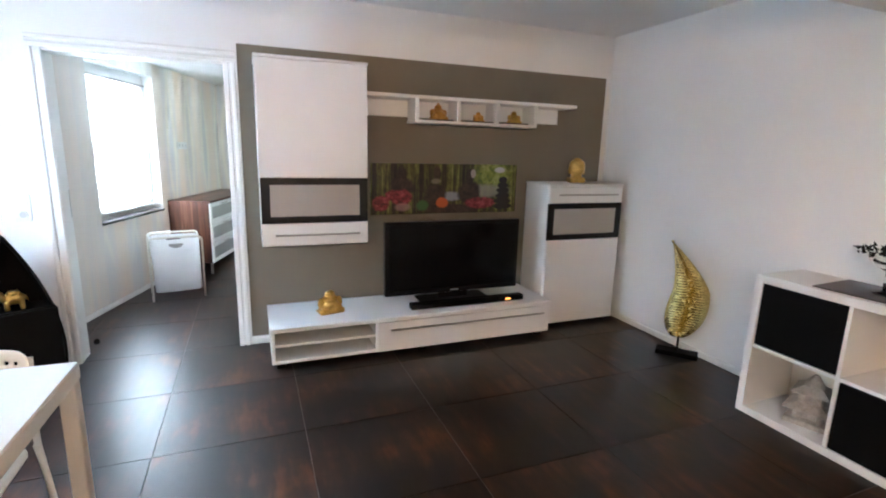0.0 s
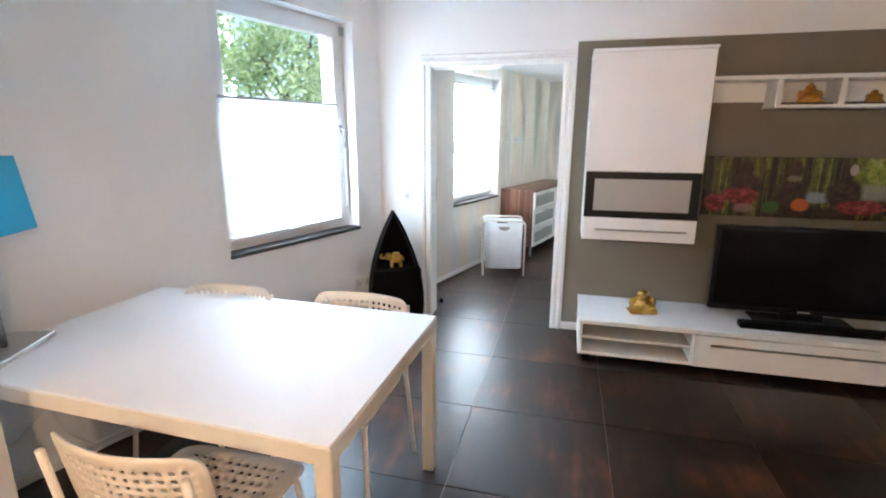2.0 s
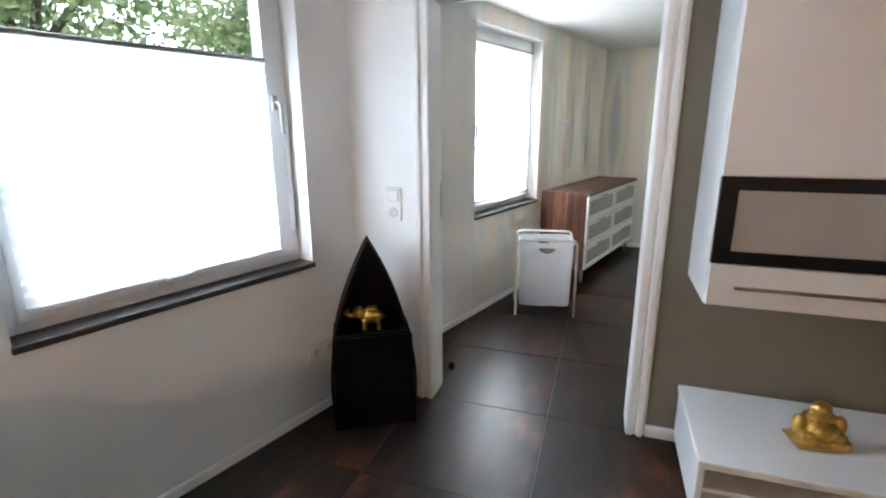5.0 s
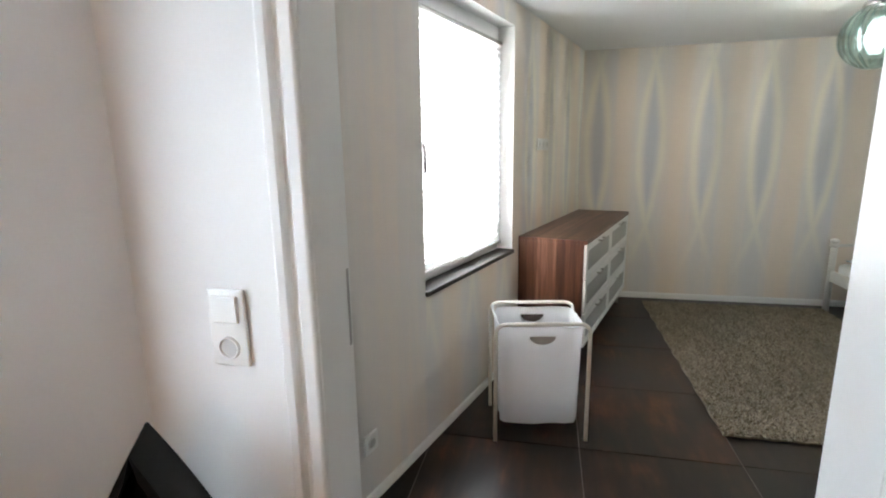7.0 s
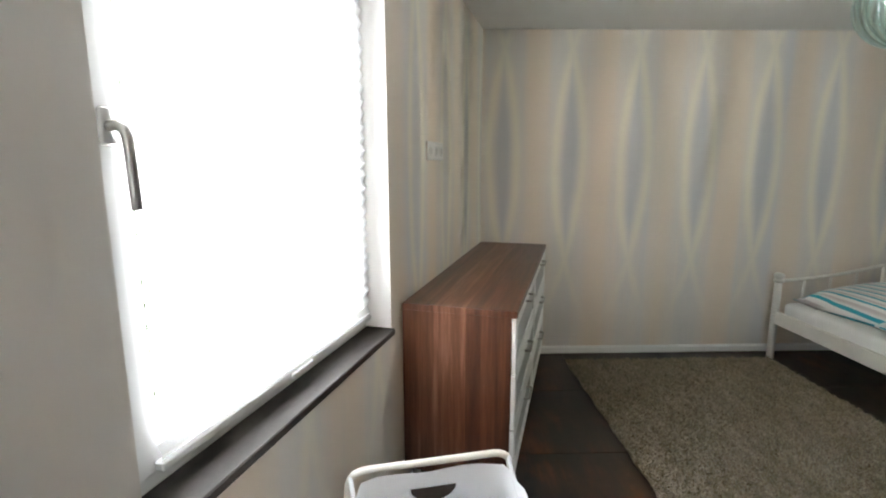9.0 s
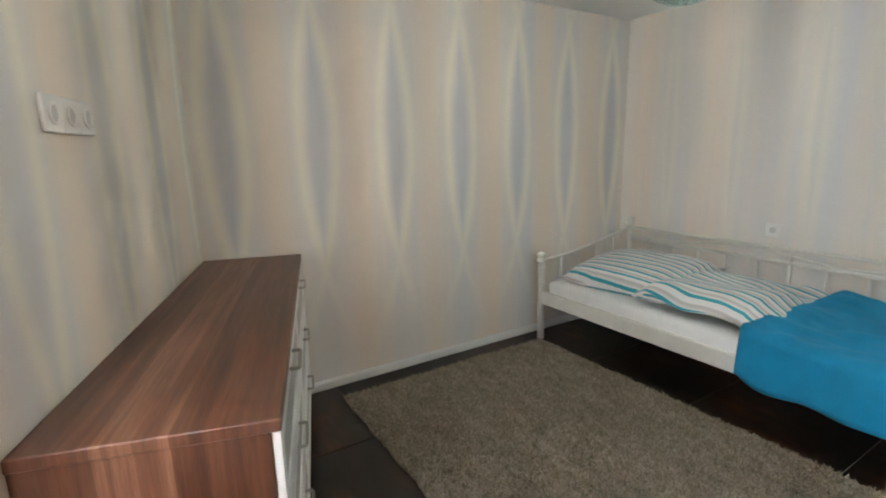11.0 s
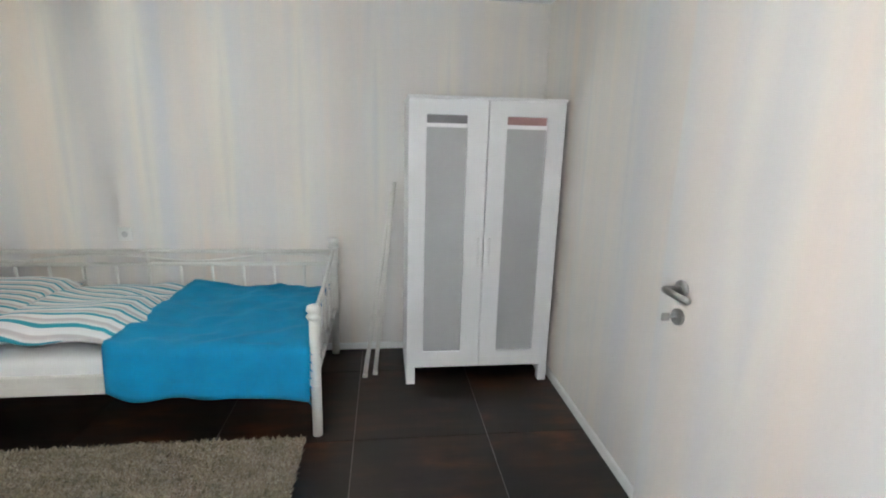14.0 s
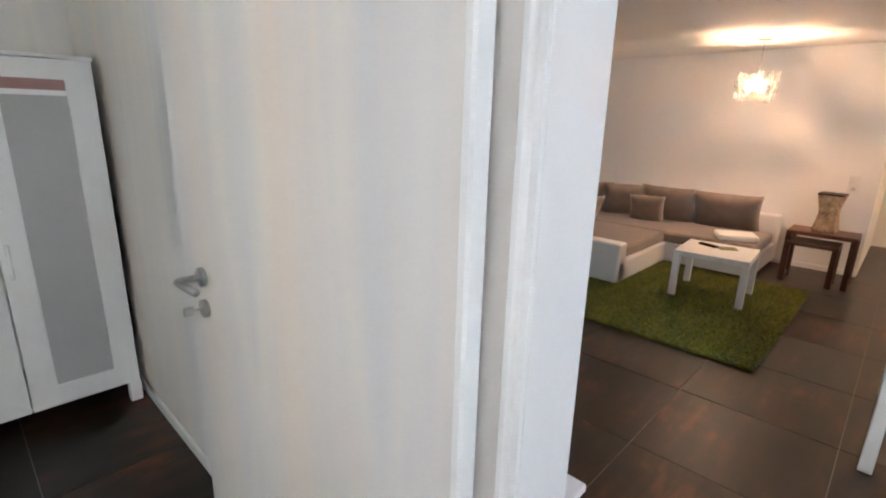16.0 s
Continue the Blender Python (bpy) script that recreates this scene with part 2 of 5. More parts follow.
FOLIAGE = leaf_finish()
BARK = surf("tree_bark", (0.11, 0.08, 0.055), 0.9, var=0.3, scale=8, fine=40, bump=0.6, dist=0.02)
GRASS = surf("garden_ground", (0.07, 0.10, 0.03), 0.95, var=0.4, scale=2, fine=40, bump=0.4)


def tile_finish():
    mt, nt, b = nodes_of("rust_brown_floor_tile")
    co = nt.nodes.new("ShaderNodeTexCoord").outputs["Object"]
    info = nt.nodes.new("ShaderNodeObjectInfo")
    jump = nt.nodes.new("ShaderNodeVectorMath")
    jump.operation = "ADD"
    sc = nt.nodes.new("ShaderNodeVectorMath")
    sc.operation = "SCALE"
    sc.inputs[0].default_value = (7.0, 13.0, 5.0)
    nt.links.new(info.outputs["Random"], sc.inputs["Scale"])
    nt.links.new(co, jump.inputs[0])
    nt.links.new(sc.outputs[0], jump.inputs[1])
    v = jump.outputs[0]
    cloud = noise_of(nt, 2.6, 3, v, (1, 1, 1), 0.55)
    brush = noise_of(nt, 15.0, 4, v, (1.0, 0.2, 1), 0.55)
    fine = noise_of(nt, 90, 3, v)
    mix = m_op(nt, "ADD", m_op(nt, "MULTIPLY", cloud, 0.6), m_op(nt, "MULTIPLY", brush, 0.4))
    col = ramp(nt, mix, [(0.36, (0.0055, 0.0042, 0.0036)), (0.47, (0.0105, 0.0062, 0.0046)), (0.56, (0.028, 0.0115, 0.0062)), (0.68, (0.10, 0.036, 0.013))])
    nt.links.new(mixc(nt, 0.25, col, ramp(nt, fine, [(0.3, (0.35, 0.35, 0.35)), (0.7, (0.7, 0.7, 0.7))]), "OVERLAY"), b.inputs["Base Color"])
    nt.links.new(m_op(nt, "ADD", m_op(nt, "MULTIPLY", cloud, 0.12), 0.28), b.inputs["Roughness"])
    b.inputs["Specular IOR Level"].default_value = 0.40
    bump_of(nt, b, noise_of(nt, 13.0, 1, v, (1.0, 0.22, 1), 0.4), 0.22, 0.004)
    return mt


TILE = tile_finish()
GROUT = surf("grey_tile_grout", (0.17, 0.155, 0.14), 0.9, var=0.15, fine=120, bump=0.2)


def wallpaper(name, axis, centre, strength=1.0, width=0.095, core=1.0):
    """Pale striped paper with tall spindle shapes; axis: the way along the wall in the object's own space."""
    mt, nt, b = nodes_of(name)
    sep = nt.nodes.new("ShaderNodeSeparateXYZ")
    co = nt.nodes.new("ShaderNodeTexCoord").outputs["Object"]
    nt.links.new(co, sep.inputs[0])
    u, z = sep.outputs[axis], sep.outputs["Z"]
    period = 0.445
    wob = m_op(nt, "MULTIPLY", m_op(nt, "SUBTRACT", noise_of(nt, 1.3, 2, co), 0.5), 0.035)
    uu = m_op(nt, "ADD", u, wob)
    f = m_op(nt, "ABSOLUTE", m_op(nt, "SUBTRACT", m_op(nt, "MODULO", m_op(nt, "ADD", m_op(nt, "SUBTRACT", uu, centre), period * 40.5), period), period / 2))
    rise = m_op(nt, "DIVIDE", m_op(nt, "SUBTRACT", z, 1.38), 0.70)
    half = m_op(nt, "MULTIPLY", m_op(nt, "SUBTRACT", 1.0, m_op(nt, "MULTIPLY", rise, rise)), width)
    d_in = m_op(nt, "SUBTRACT", f, half)
    d_edge = m_op(nt, "SUBTRACT", f, m_op(nt, "ABSOLUTE", half))
    inside = n_new(nt, "ShaderNodeMapRange")
    inside.interpolation_type = "SMOOTHSTEP"
    nt.links.new(d_in, inside.inputs[0])
    inside.inputs[1].default_value, inside.inputs[2].default_value = -0.018 if width > 0.06 else 0.0, -0.075 if width > 0.06 else -0.025
    fade = n_new(nt, "ShaderNodeMapRange")
    fade.interpolation_type = "SMOOTHSTEP"
    nt.links.new(m_op(nt, "ABSOLUTE", rise), fade.inputs[0])
    fade.inputs[1].default_value, fade.inputs[2].default_value = 1.9, 0.6
    edge = m_op(nt, "MULTIPLY", m_op(nt, "POWER", 2.718, m_op(nt, "MULTIPLY", m_op(nt, "MULTIPLY", d_edge, d_edge), -1150.0)), fade.outputs[0])
    stripes = m_op(nt, "COSINE", m_op(nt, "MULTIPLY", m_op(nt, "SUBTRACT", uu, centre), 2 * math.pi / period))
    streak = noise_of(nt, 9.0, 3, co, (1, 1, 0.05), 0.6)
    streak2 = noise_of(nt, 3.4, 3, co, (1, 1, 0.04), 0.6)
    base = ramp(nt, streak2, [(0.34, (0.67, 0.65, 0.64)), (0.5, (0.725, 0.675, 0.62)), (0.66, (0.76, 0.665, 0.58))])
    base = mixc(nt, m_op(nt, "MULTIPLY", ramp(nt, streak, [(0.42, (0, 0, 0)), (0.60, (1, 1, 1))]), 0.30), base, (0.585, 0.615, 0.64))
    k = strength
    base = mixc(nt, m_op(nt, "MULTIPLY", m_op(nt, "MAXIMUM", m_op(nt, "MULTIPLY", stripes, -1.0), 0.0), 0.6 * k), base, (0.77, 0.655, 0.53))
    base = mixc(nt, m_op(nt, "MULTIPLY", m_op(nt, "MAXIMUM", stripes, 0.0), 0.3 * k), base, (0.62, 0.63, 0.62))
    base = mixc(nt, m_op(nt, "MULTIPLY", inside.outputs[0], 0.52 * k * core), base, (0.48, 0.505, 0.535))
    base = mixc(nt, m_op(nt, "MULTIPLY", edge, 0.64 * k), base, (0.83, 0.785, 0.645))
    nt.links.new(base, b.inputs["Base Color"])
    b.inputs["Roughness"].default_value = 0.75
    bump_of(nt, b, noise_of(nt, 160, 2, co), 0.12, 0.002)
    return mt


PAPER_X = wallpaper("striped_wallpaper_far", "X", 1.70, 1.1)
# same paper as the far wall, pattern weakened as if washed out by daylight
PAPER_Y = wallpaper("striped_wallpaper_side", "Y", 1.644, 0.36, 0.035, 0.7)
PAPER_W = wallpaper("striped_wallpaper_window", "Y", 3.05, 1.0, 0.08, 0.25)
PAPER_PLAIN = wallpaper("plain_pale_wallpaper", "Y", 3.05, 0.08, 0.08)
PAPER_P = wallpaper("striped_wallpaper_partition", "X", 2.95, 0.2, 0.03)


def wood_finish():
    mt, nt, b = nodes_of("walnut_plank_veneer")
    co = nt.nodes.new("ShaderNodeTexCoord").outputs["Object"]
    sep = nt.nodes.new("ShaderNodeSeparateXYZ")
    nt.links.new(co, sep.inputs[0])
    grain = noise_of(nt, 26, 6, co, (1.0, 0.05, 0.05), 0.7)
    band = nt.nodes.new("ShaderNodeTexWhiteNoise")
    band.noise_dimensions = "1D"
    nt.links.new(m_op(nt, "FLOOR", m_op(nt, "MULTIPLY", m_op(nt, "ADD", sep.outputs["X"], 3.0), 8.0)), band.inputs["W"])
    mix = m_op(nt, "ADD", m_op(nt, "MULTIPLY", grain, 0.77), m_op(nt, "MULTIPLY", band.outputs["Value"], 0.23))
    col = ramp(nt, mix, [(0.32, (0.034, 0.012, 0.006)), (0.44, (0.075, 0.027, 0.013)), (0.55, (0.125, 0.050, 0.026)), (0.68, (0.22, 0.112, 0.066))])
    nt.links.new(col, b.inputs["Base Color"])
    b.inputs["Roughness"].default_value = 0.38
    bump_of(nt, b, grain, 0.06, 0.002)
    return mt


WALNUT = wood_finish()


def stripe_finish():
    mt, nt, b = nodes_of("striped_bed_linen")
    co = nt.nodes.new("ShaderNodeTexCoord").outputs["Object"]
    sep = nt.nodes.new("ShaderNodeSeparateXYZ")
    nt.links.new(co, sep.inputs[0])
    wob = m_op(nt, "MULTIPLY", m_op(nt, "SUBTRACT", noise_of(nt, 5, 2, co), 0.5), 0.016)
    ph = m_op(nt, "MODULO", m_op(nt, "ADD", m_op(nt, "ADD", sep.outputs["X"], m_op(nt, "MULTIPLY", sep.outputs["Y"], -0.06)), m_op(nt, "ADD", wob, 9.0)), 0.066)
    col = ramp(nt, m_op(nt, "DIVIDE", ph, 0.066), [(0.0, (0.70, 0.69, 0.67)), (0.30, (0.70, 0.69, 0.67)), (0.33, (0.03, 0.29, 0.37)), (0.53, (0.03, 0.29, 0.37)), (0.56, (0.70, 0.69, 0.67)), (0.76, (0.50, 0.46, 0.45)), (0.9, (0.50, 0.46, 0.45)), (0.95, (0.70, 0.69, 0.67))])
    nt.links.new(col, b.inputs["Base Color"])
    b.inputs["Roughness"].default_value = 0.88
    bump_of(nt, b, noise_of(nt, 220, 3, co), 0.3, 0.002)
    return mt


STRIPED = stripe_finish()


def pile_finish(name, cols, scale):
    mt, nt, b = nodes_of(name)
    geo = nt.nodes.new("ShaderNodeNewGeometry")
    co = nt.nodes.new("ShaderNodeTexCoord").outputs["Object"]
    f = m_op(nt, "ADD", m_op(nt, "MULTIPLY", geo.outputs["Random Per Island"], 0.35), m_op(nt, "MULTIPLY", noise_of(nt, scale, 5, co, (1, 0.45, 1), 0.8), 0.65))
    nt.links.new(ramp(nt, f, [(0.2, cols[0]), (0.5, cols[1]), (0.8, cols[2])]), b.inputs["Base Color"])
    b.inputs["Roughness"].default_value = 0.95
    b.inputs["Sheen Weight"].default_value = 0.25
    return mt


RUGB = pile_finish("beige_shag_pile", ((0.085, 0.066, 0.038), (0.20, 0.162, 0.108), (0.37, 0.315, 0.23)), 16)
RUGG = pile_finish("green_shag_pile", ((0.030, 0.036, 0.001), (0.135, 0.145, 0.004), (0.31, 0.305, 0.018)), 8)


def glass_finish(name, col, rough=0.0):
    mt, nt, b = nodes_of(name)
    b.inputs["Base Color"].default_value = (*col, 1)
    b.inputs["Transmission Weight"].default_value = 1.0
    b.inputs["Roughness"].default_value = rough
    b.inputs["IOR"].default_value = 1.45
    return mt


GLASS = glass_finish("clear_pane", (1, 1, 1))


def ribbed_glass():
    """Thin turquoise glass, denser along its upright ribs, so that the ribs shade the ceiling."""
    mt = glass_finish("turquoise_ribbed_glass", (0.74, 0.975, 0.96), 0.05)
    nt = mt.node_tree
    sep = nt.nodes.new("ShaderNodeSeparateXYZ")
    co = nt.nodes.new("ShaderNodeTexCoord").outputs["Object"]
    nt.links.new(co, sep.inputs[0])
    turn = m_op(nt, "ARCTAN2", sep.outputs["Y"], sep.outputs["X"])
    turn = m_op(nt, "ADD", turn, m_op(nt, "MULTIPLY", m_op(nt, "SUBTRACT", noise_of(nt, 7.0, 2, co), 0.5), 0.2))
    rib = m_op(nt, "ADD", m_op(nt, "MULTIPLY", m_op(nt, "COSINE", m_op(nt, "MULTIPLY", turn, 22.0)), 0.5), 0.5)
    thin, mx = nt.nodes.new("ShaderNodeBsdfTransparent"), nt.nodes.new("ShaderNodeMixShader")
    thin.inputs["Color"].default_value = (0.96, 1.0, 0.99, 1)
    nt.links.new(m_op(nt, "ADD", m_op(nt, "MULTIPLY", rib, 0.64), 0.08), mx.inputs[0])
    nt.links.new(thin.outputs[0], mx.inputs[1])
    nt.links.new(nt.nodes["Principled BSDF"].outputs[0], mx.inputs[2])
    nt.links.new(mx.outputs[0], nt.nodes["Material Output"].inputs["Surface"])
    return mt


TEALGLASS = ribbed_glass()
CRYSTAL = glass_finish("clear_acrylic", (1.0, 0.97, 0.92), 0.05)
nt = CRYSTAL.node_tree
milk, blend = nt.nodes.new("ShaderNodeBsdfTranslucent"), nt.nodes.new("ShaderNodeMixShader")
milk.inputs["Color"].default_value = (0.95, 0.93, 0.9, 1)
blend.inputs[0].default_value = 0.2
nt.links.new(nt.nodes["Principled BSDF"].outputs[0], blend.inputs[1])
nt.links.new(milk.outputs[0], blend.inputs[2])
nt.links.new(blend.outputs[0], nt.nodes["Material Output"].inputs["Surface"])


def blind_finish():
    mt = bpy.data.materials.new("white_pleated_fabric")
    mt.use_nodes = True
    nt = mt.node_tree
    out = nt.nodes["Material Output"]
    nt.nodes.remove(nt.nodes["Principled BSDF"])
    tr, di, ad = nt.nodes.new("ShaderNodeBsdfTranslucent"), nt.nodes.new("ShaderNodeBsdfDiffuse"), nt.nodes.new("ShaderNodeMixShader")
    weave = noise_of(nt, 300, 2)
    col = ramp(nt, weave, [(0.3, (0.86, 0.87, 0.88)), (0.7, (0.93, 0.94, 0.95))])
    nt.links.new(col, tr.inputs["Color"])
    nt.links.new(col, di.inputs["Color"])
    ad.inputs[0].default_value = 0.45
    nt.links.new(tr.outputs[0], ad.inputs[1])
    nt.links.new(di.outputs[0], ad.inputs[2])
    nt.links.new(ad.outputs[0], out.inputs["Surface"])
    return mt


BLIND = blind_finish()


def thin_cloth():
    """White woven mesh that lets part of the light through."""
    mt = surf("white_laundry_mesh", (0.82, 0.83, 0.845), 0.7, var=0.04, scale=6, fine=500, bump=0.3)
    nt = mt.node_tree
    tr, mx = nt.nodes.new("ShaderNodeBsdfTranslucent"), nt.nodes.new("ShaderNodeMixShader")
    tr.inputs["Color"].default_value = (0.84, 0.86, 0.89, 1)
    mx.inputs[0].default_value = 0.45
    nt.links.new(nt.nodes["Principled BSDF"].outputs[0], mx.inputs[1])
    nt.links.new(tr.outputs[0], mx.inputs[2])
    nt.links.new(mx.outputs[0], nt.nodes["Material Output"].inputs["Surface"])
    return mt


MESHW = thin_cloth()


def glow(name, col, strength):
    mt, nt, b = nodes_of(name)
    b.inputs["Base Color"].default_value = (*col, 1)
    b.inputs["Emission Color"].default_value = (*col, 1)
    b.inputs["Emission Strength"].default_value = strength
    return mt


GLOWWARM = glow("warm_bulb_glow", (1.0, 0.78, 0.5), 45.0)
GLOWCOOL = glow("pale_bulb_glow", (1.0, 0.98, 0.95), 5.0)
SKYGLOW = glow("pale_cloud_cover", (0.93, 0.97, 1.0), 2.4)
GLOWLED = glow("orange_led", (1.0, 0.3, 0.05), 2.0)


def picture_finish():
    """A garden print: dark bamboo stems, bright green, red blooms, black stones."""
    mt, nt, b = nodes_of("garden_print")
    co = nt.nodes.new("ShaderNodeTexCoord").outputs["Object"]
    sep = nt.nodes.new("ShaderNodeSeparateXYZ")
    nt.links.new(co, sep.inputs[0])
    x, z = sep.outputs["X"], sep.outputs["Z"]

    def spot(cx, cz, rx, rz, soft=0.35):
        dx, dz = m_op(nt, "DIVIDE", m_op(nt, "SUBTRACT", x, cx), rx), m_op(nt, "DIVIDE", m_op(nt, "SUBTRACT", z, cz), rz)
        r = m_op(nt, "ADD", m_op(nt, "MULTIPLY", dx, dx), m_op(nt, "MULTIPLY", dz, dz))
        r = m_op(nt, "ADD", r, m_op(nt, "MULTIPLY", m_op(nt, "SUBTRACT", noise_of(nt, 22, 3, co), 0.5), 0.9))
        n = n_new(nt, "ShaderNodeMapRange")
        nt.links.new(r, n.inputs[0])
        n.inputs[1].default_value, n.inputs[2].default_value = 1.0 + soft, 1.0 - soft
        return n.outputs[0]

    stems = noise_of(nt, 15, 4, co, (2.4, 1, 0.10), 0.7)
    blots = noise_of(nt, 19, 5, co, (1, 1, 1), 0.8)
    col = ramp(nt, m_op(nt, "ADD", m_op(nt, "MULTIPLY", stems, 0.7), m_op(nt, "MULTIPLY", blots, 0.3)), [(0.38, (0.006, 0.004, 0.003)), (0.48, (0.04, 0.026, 0.010)), (0.55, (0.10, 0.11, 0.016)), (0.63, (0.26, 0.30, 0.06)), (0.7, (0.55, 0.56, 0.30))])
    # bright garden, water and white sky behind
    col = mixc(nt, m_op(nt, "MULTIPLY", spot(0.40, 0.11, 0.17, 0.11, 0.7), 0.85), col, ramp(nt, blots, [(0.35, (0.10, 0.19, 0.015)), (0.5, (0.34, 0.44, 0.04)), (0.65, (0.60, 0.68, 0.22))]))
    col = mixc(nt, spot(0.46, 0.15, 0.05, 0.022), col, (0.68, 0.70, 0.66))
    col = mixc(nt, m_op(nt, "MULTIPLY", spot(0.33, -0.02, 0.2, 0.05, 0.6), 0.7), col, (0.40, 0.42, 0.34))
    col = mixc(nt, m_op(nt, "MULTIPLY", spot(0.03, -0.06, 0.09, 0.035, 0.5), 0.85), col, (0.36, 0.43, 0.50))
    # dark carved stones and stems
    for cx, cz, rx, rz in ((0.19, -0.03, 0.10, 0.09), (0.19, 0.10, 0.035, 0.06), (-0.10, -0.05, 0.085, 0.09), (-0.09, 0.12, 0.035, 0.06), (-0.38, 0.02, 0.10, 0.07), (-0.38, 0.12, 0.035, 0.05), (0.05, -0.16, 0.22, 0.04)):
        col = mixc(nt, spot(cx, cz, rx, rz, 0.25), col, ramp(nt, blots, [(0.4, (0.012, 0.007, 0.005)), (0.62, (0.075, 0.04, 0.03))]))
    col = mixc(nt, m_op(nt, "MULTIPLY", spot(0.22, 0.12, 0.022, 0.035, 0.3), 0.9), col, (0.52, 0.46, 0.40))
    col = mixc(nt, m_op(nt, "MULTIPLY", spot(-0.10, 0.06, 0.04, 0.02, 0.5), 0.7), col, (0.30, 0.26, 0.18))
    # blooms
    petal = ramp(nt, noise_of(nt, 24, 5, co, (1, 1, 1.6), 0.75), [(0.34, (0.05, 0.004, 0.008)), (0.5, (0.26, 0.018, 0.035)), (0.66, (0.52, 0.10, 0.13))])
    for cx, cz, rx, rz in ((-0.545, -0.11, 0.065, 0.06), (-0.38, -0.065, 0.085, 0.06), (-0.46, -0.05, 0.05, 0.04), (0.29, -0.115, 0.14, 0.045)):
        col = mixc(nt, spot(cx, cz, rx, rz, 0.25), col, petal)
    col = mixc(nt, m_op(nt, "MULTIPLY", spot(-0.37, -0.14, 0.06, 0.03, 0.5), 0.5), col, (0.55, 0.35, 0.33))
    col = mixc(nt, spot(-0.21, -0.13, 0.05, 0.04, 0.3), col, (0.05, 0.15, 0.03))
    col = mixc(nt, spot(-0.045, -0.11, 0.05, 0.042, 0.25), col, (0.60, 0.13, 0.015))
    for k in range(6):
        col = mixc(nt, spot(0.494, -0.145 + 0.043 * k, 0.085 - 0.009 * k, 0.026, 0.15), col, (0.010, 0.010, 0.016))
    col = mixc(nt, 1.0, col, (0.68, 0.64, 0.62), "MULTIPLY")
    nt.links.new(col, b.inputs["Base Color"])
    b.inputs["Roughness"].default_value = 0.4
    bump_of(nt, b, noise_of(nt, 400, 2, co), 0.15, 0.001)
    return mt


PRINT = picture_finish()

# ---- large structure ----
H1, H2 = 2.42, 2.20
BACK, RIGHT, FARW, SIDEW = -5.35, 4.49, 3.80, 4.10


def structure(name, bm, material, label, category, m=None, smooth=False):
    ob = link(name, bm, material, None, "", smooth)
    if m is not None:
        ob.matrix_basis = m
    return tagged(ob, label, category, "", "structure")


def clip(poly, a, b):
    """The part of a polygon to the left of the line from a to b."""
    out = []
    for p, q in zip(poly, poly[1:] + poly[:1]):
        sp = (b[0] - a[0]) * (p[1] - a[1]) - (b[1] - a[1]) * (p[0] - a[0])
        sq = (b[0] - a[0]) * (q[1] - a[1]) - (b[1] - a[1]) * (q[0] - a[0])
        if sp >= 0:
            out.append(p)
        if (sp > 0 > sq) or (sp < 0 < sq):
            s = sp / (sp - sq)
            out.append((p[0] + s * (q[0] - p[0]), p[1] + s * (q[1] - p[1])))
    return out


TAN = math.tan(radians(-SKEW))
OUTLINE = [(-7.2 * TAN - 0.06, -7.2), (RIGHT, -7.2), (RIGHT, FARW + 0.02), ((FARW + 0.02) * TAN - 0.06, FARW + 0.02)]


def prism(bm, poly, z0, z1):
    a = [bm.verts.new((x, y, z0)) for x, y in poly]
    b = [bm.verts.new((x, y, z1)) for x, y in poly]
    bm.faces.new(a[::-1])
    bm.faces.new(b)
    for i in range(len(a)):
        bm.faces.new((a[i], a[(i + 1) % len(a)], b[(i + 1) % len(a)], b[i]))
    return bm


LIVING = [((-5.5) * TAN - 0.06, -5.5), (RIGHT + 0.1, -5.5), (RIGHT + 0.1, 0.15), (0.15 * TAN - 0.06, 0.15)]
BEDROOM = [(0.15 * TAN - 0.06, 0.15), (SIDEW + 0.1, 0.15), (SIDEW + 0.1, FARW + 0.02), ((FARW + 0.02) * TAN - 0.06, FARW + 0.02)]
PASSAGE = [(-7.2 * TAN - 0.06, -7.2), (1.3, -7.2), (1.3, -5.5), (-5.5 * TAN - 0.06, -5.5)]
bm = bmesh.new()
for room in (LIVING, BEDROOM, PASSAGE):
    prism(bm, room, -0.15, -0.0035)
floor = structure("floor", bm, GROUT, "dark rust-brown large-format floor tiles with grey joints", "floor")


def wall_piece(name, x0, x1, y0, y1, z1, hole, mats, pick, label, m=None):
    """An upright wall; hole: (from, to, bottom, top) along its longer side. pick(normal) gives a face's material."""
    bm = bmesh.new()
    along_x = (x1 - x0) > (y1 - y0)
    u0, u1 = (x0, x1) if along_x else (y0, y1)

    def slab(a, b, z_lo, z_hi):
        if b - a > 1e-4 and z_hi - z_lo > 1e-4:
            if along_x:
                box(bm, a, b, y0, y1, z_lo, z_hi)
            else:
                box(bm, x0, x1, a, b, z_lo, z_hi)

    if hole:
        h0, h1, hb, ht = hole
        slab(u0, h0, 0, z1)
        slab(h1, u1, 0, z1)
        slab(h0, h1, ht, z1)
        slab(h0, h1, 0, hb)
    else:
        slab(u0, u1, 0, z1)
    bm.normal_update()
    for f in bm.faces:
        f.material_index = pick(f.normal)
    return structure(name, bm, mats, label, "wall", m)


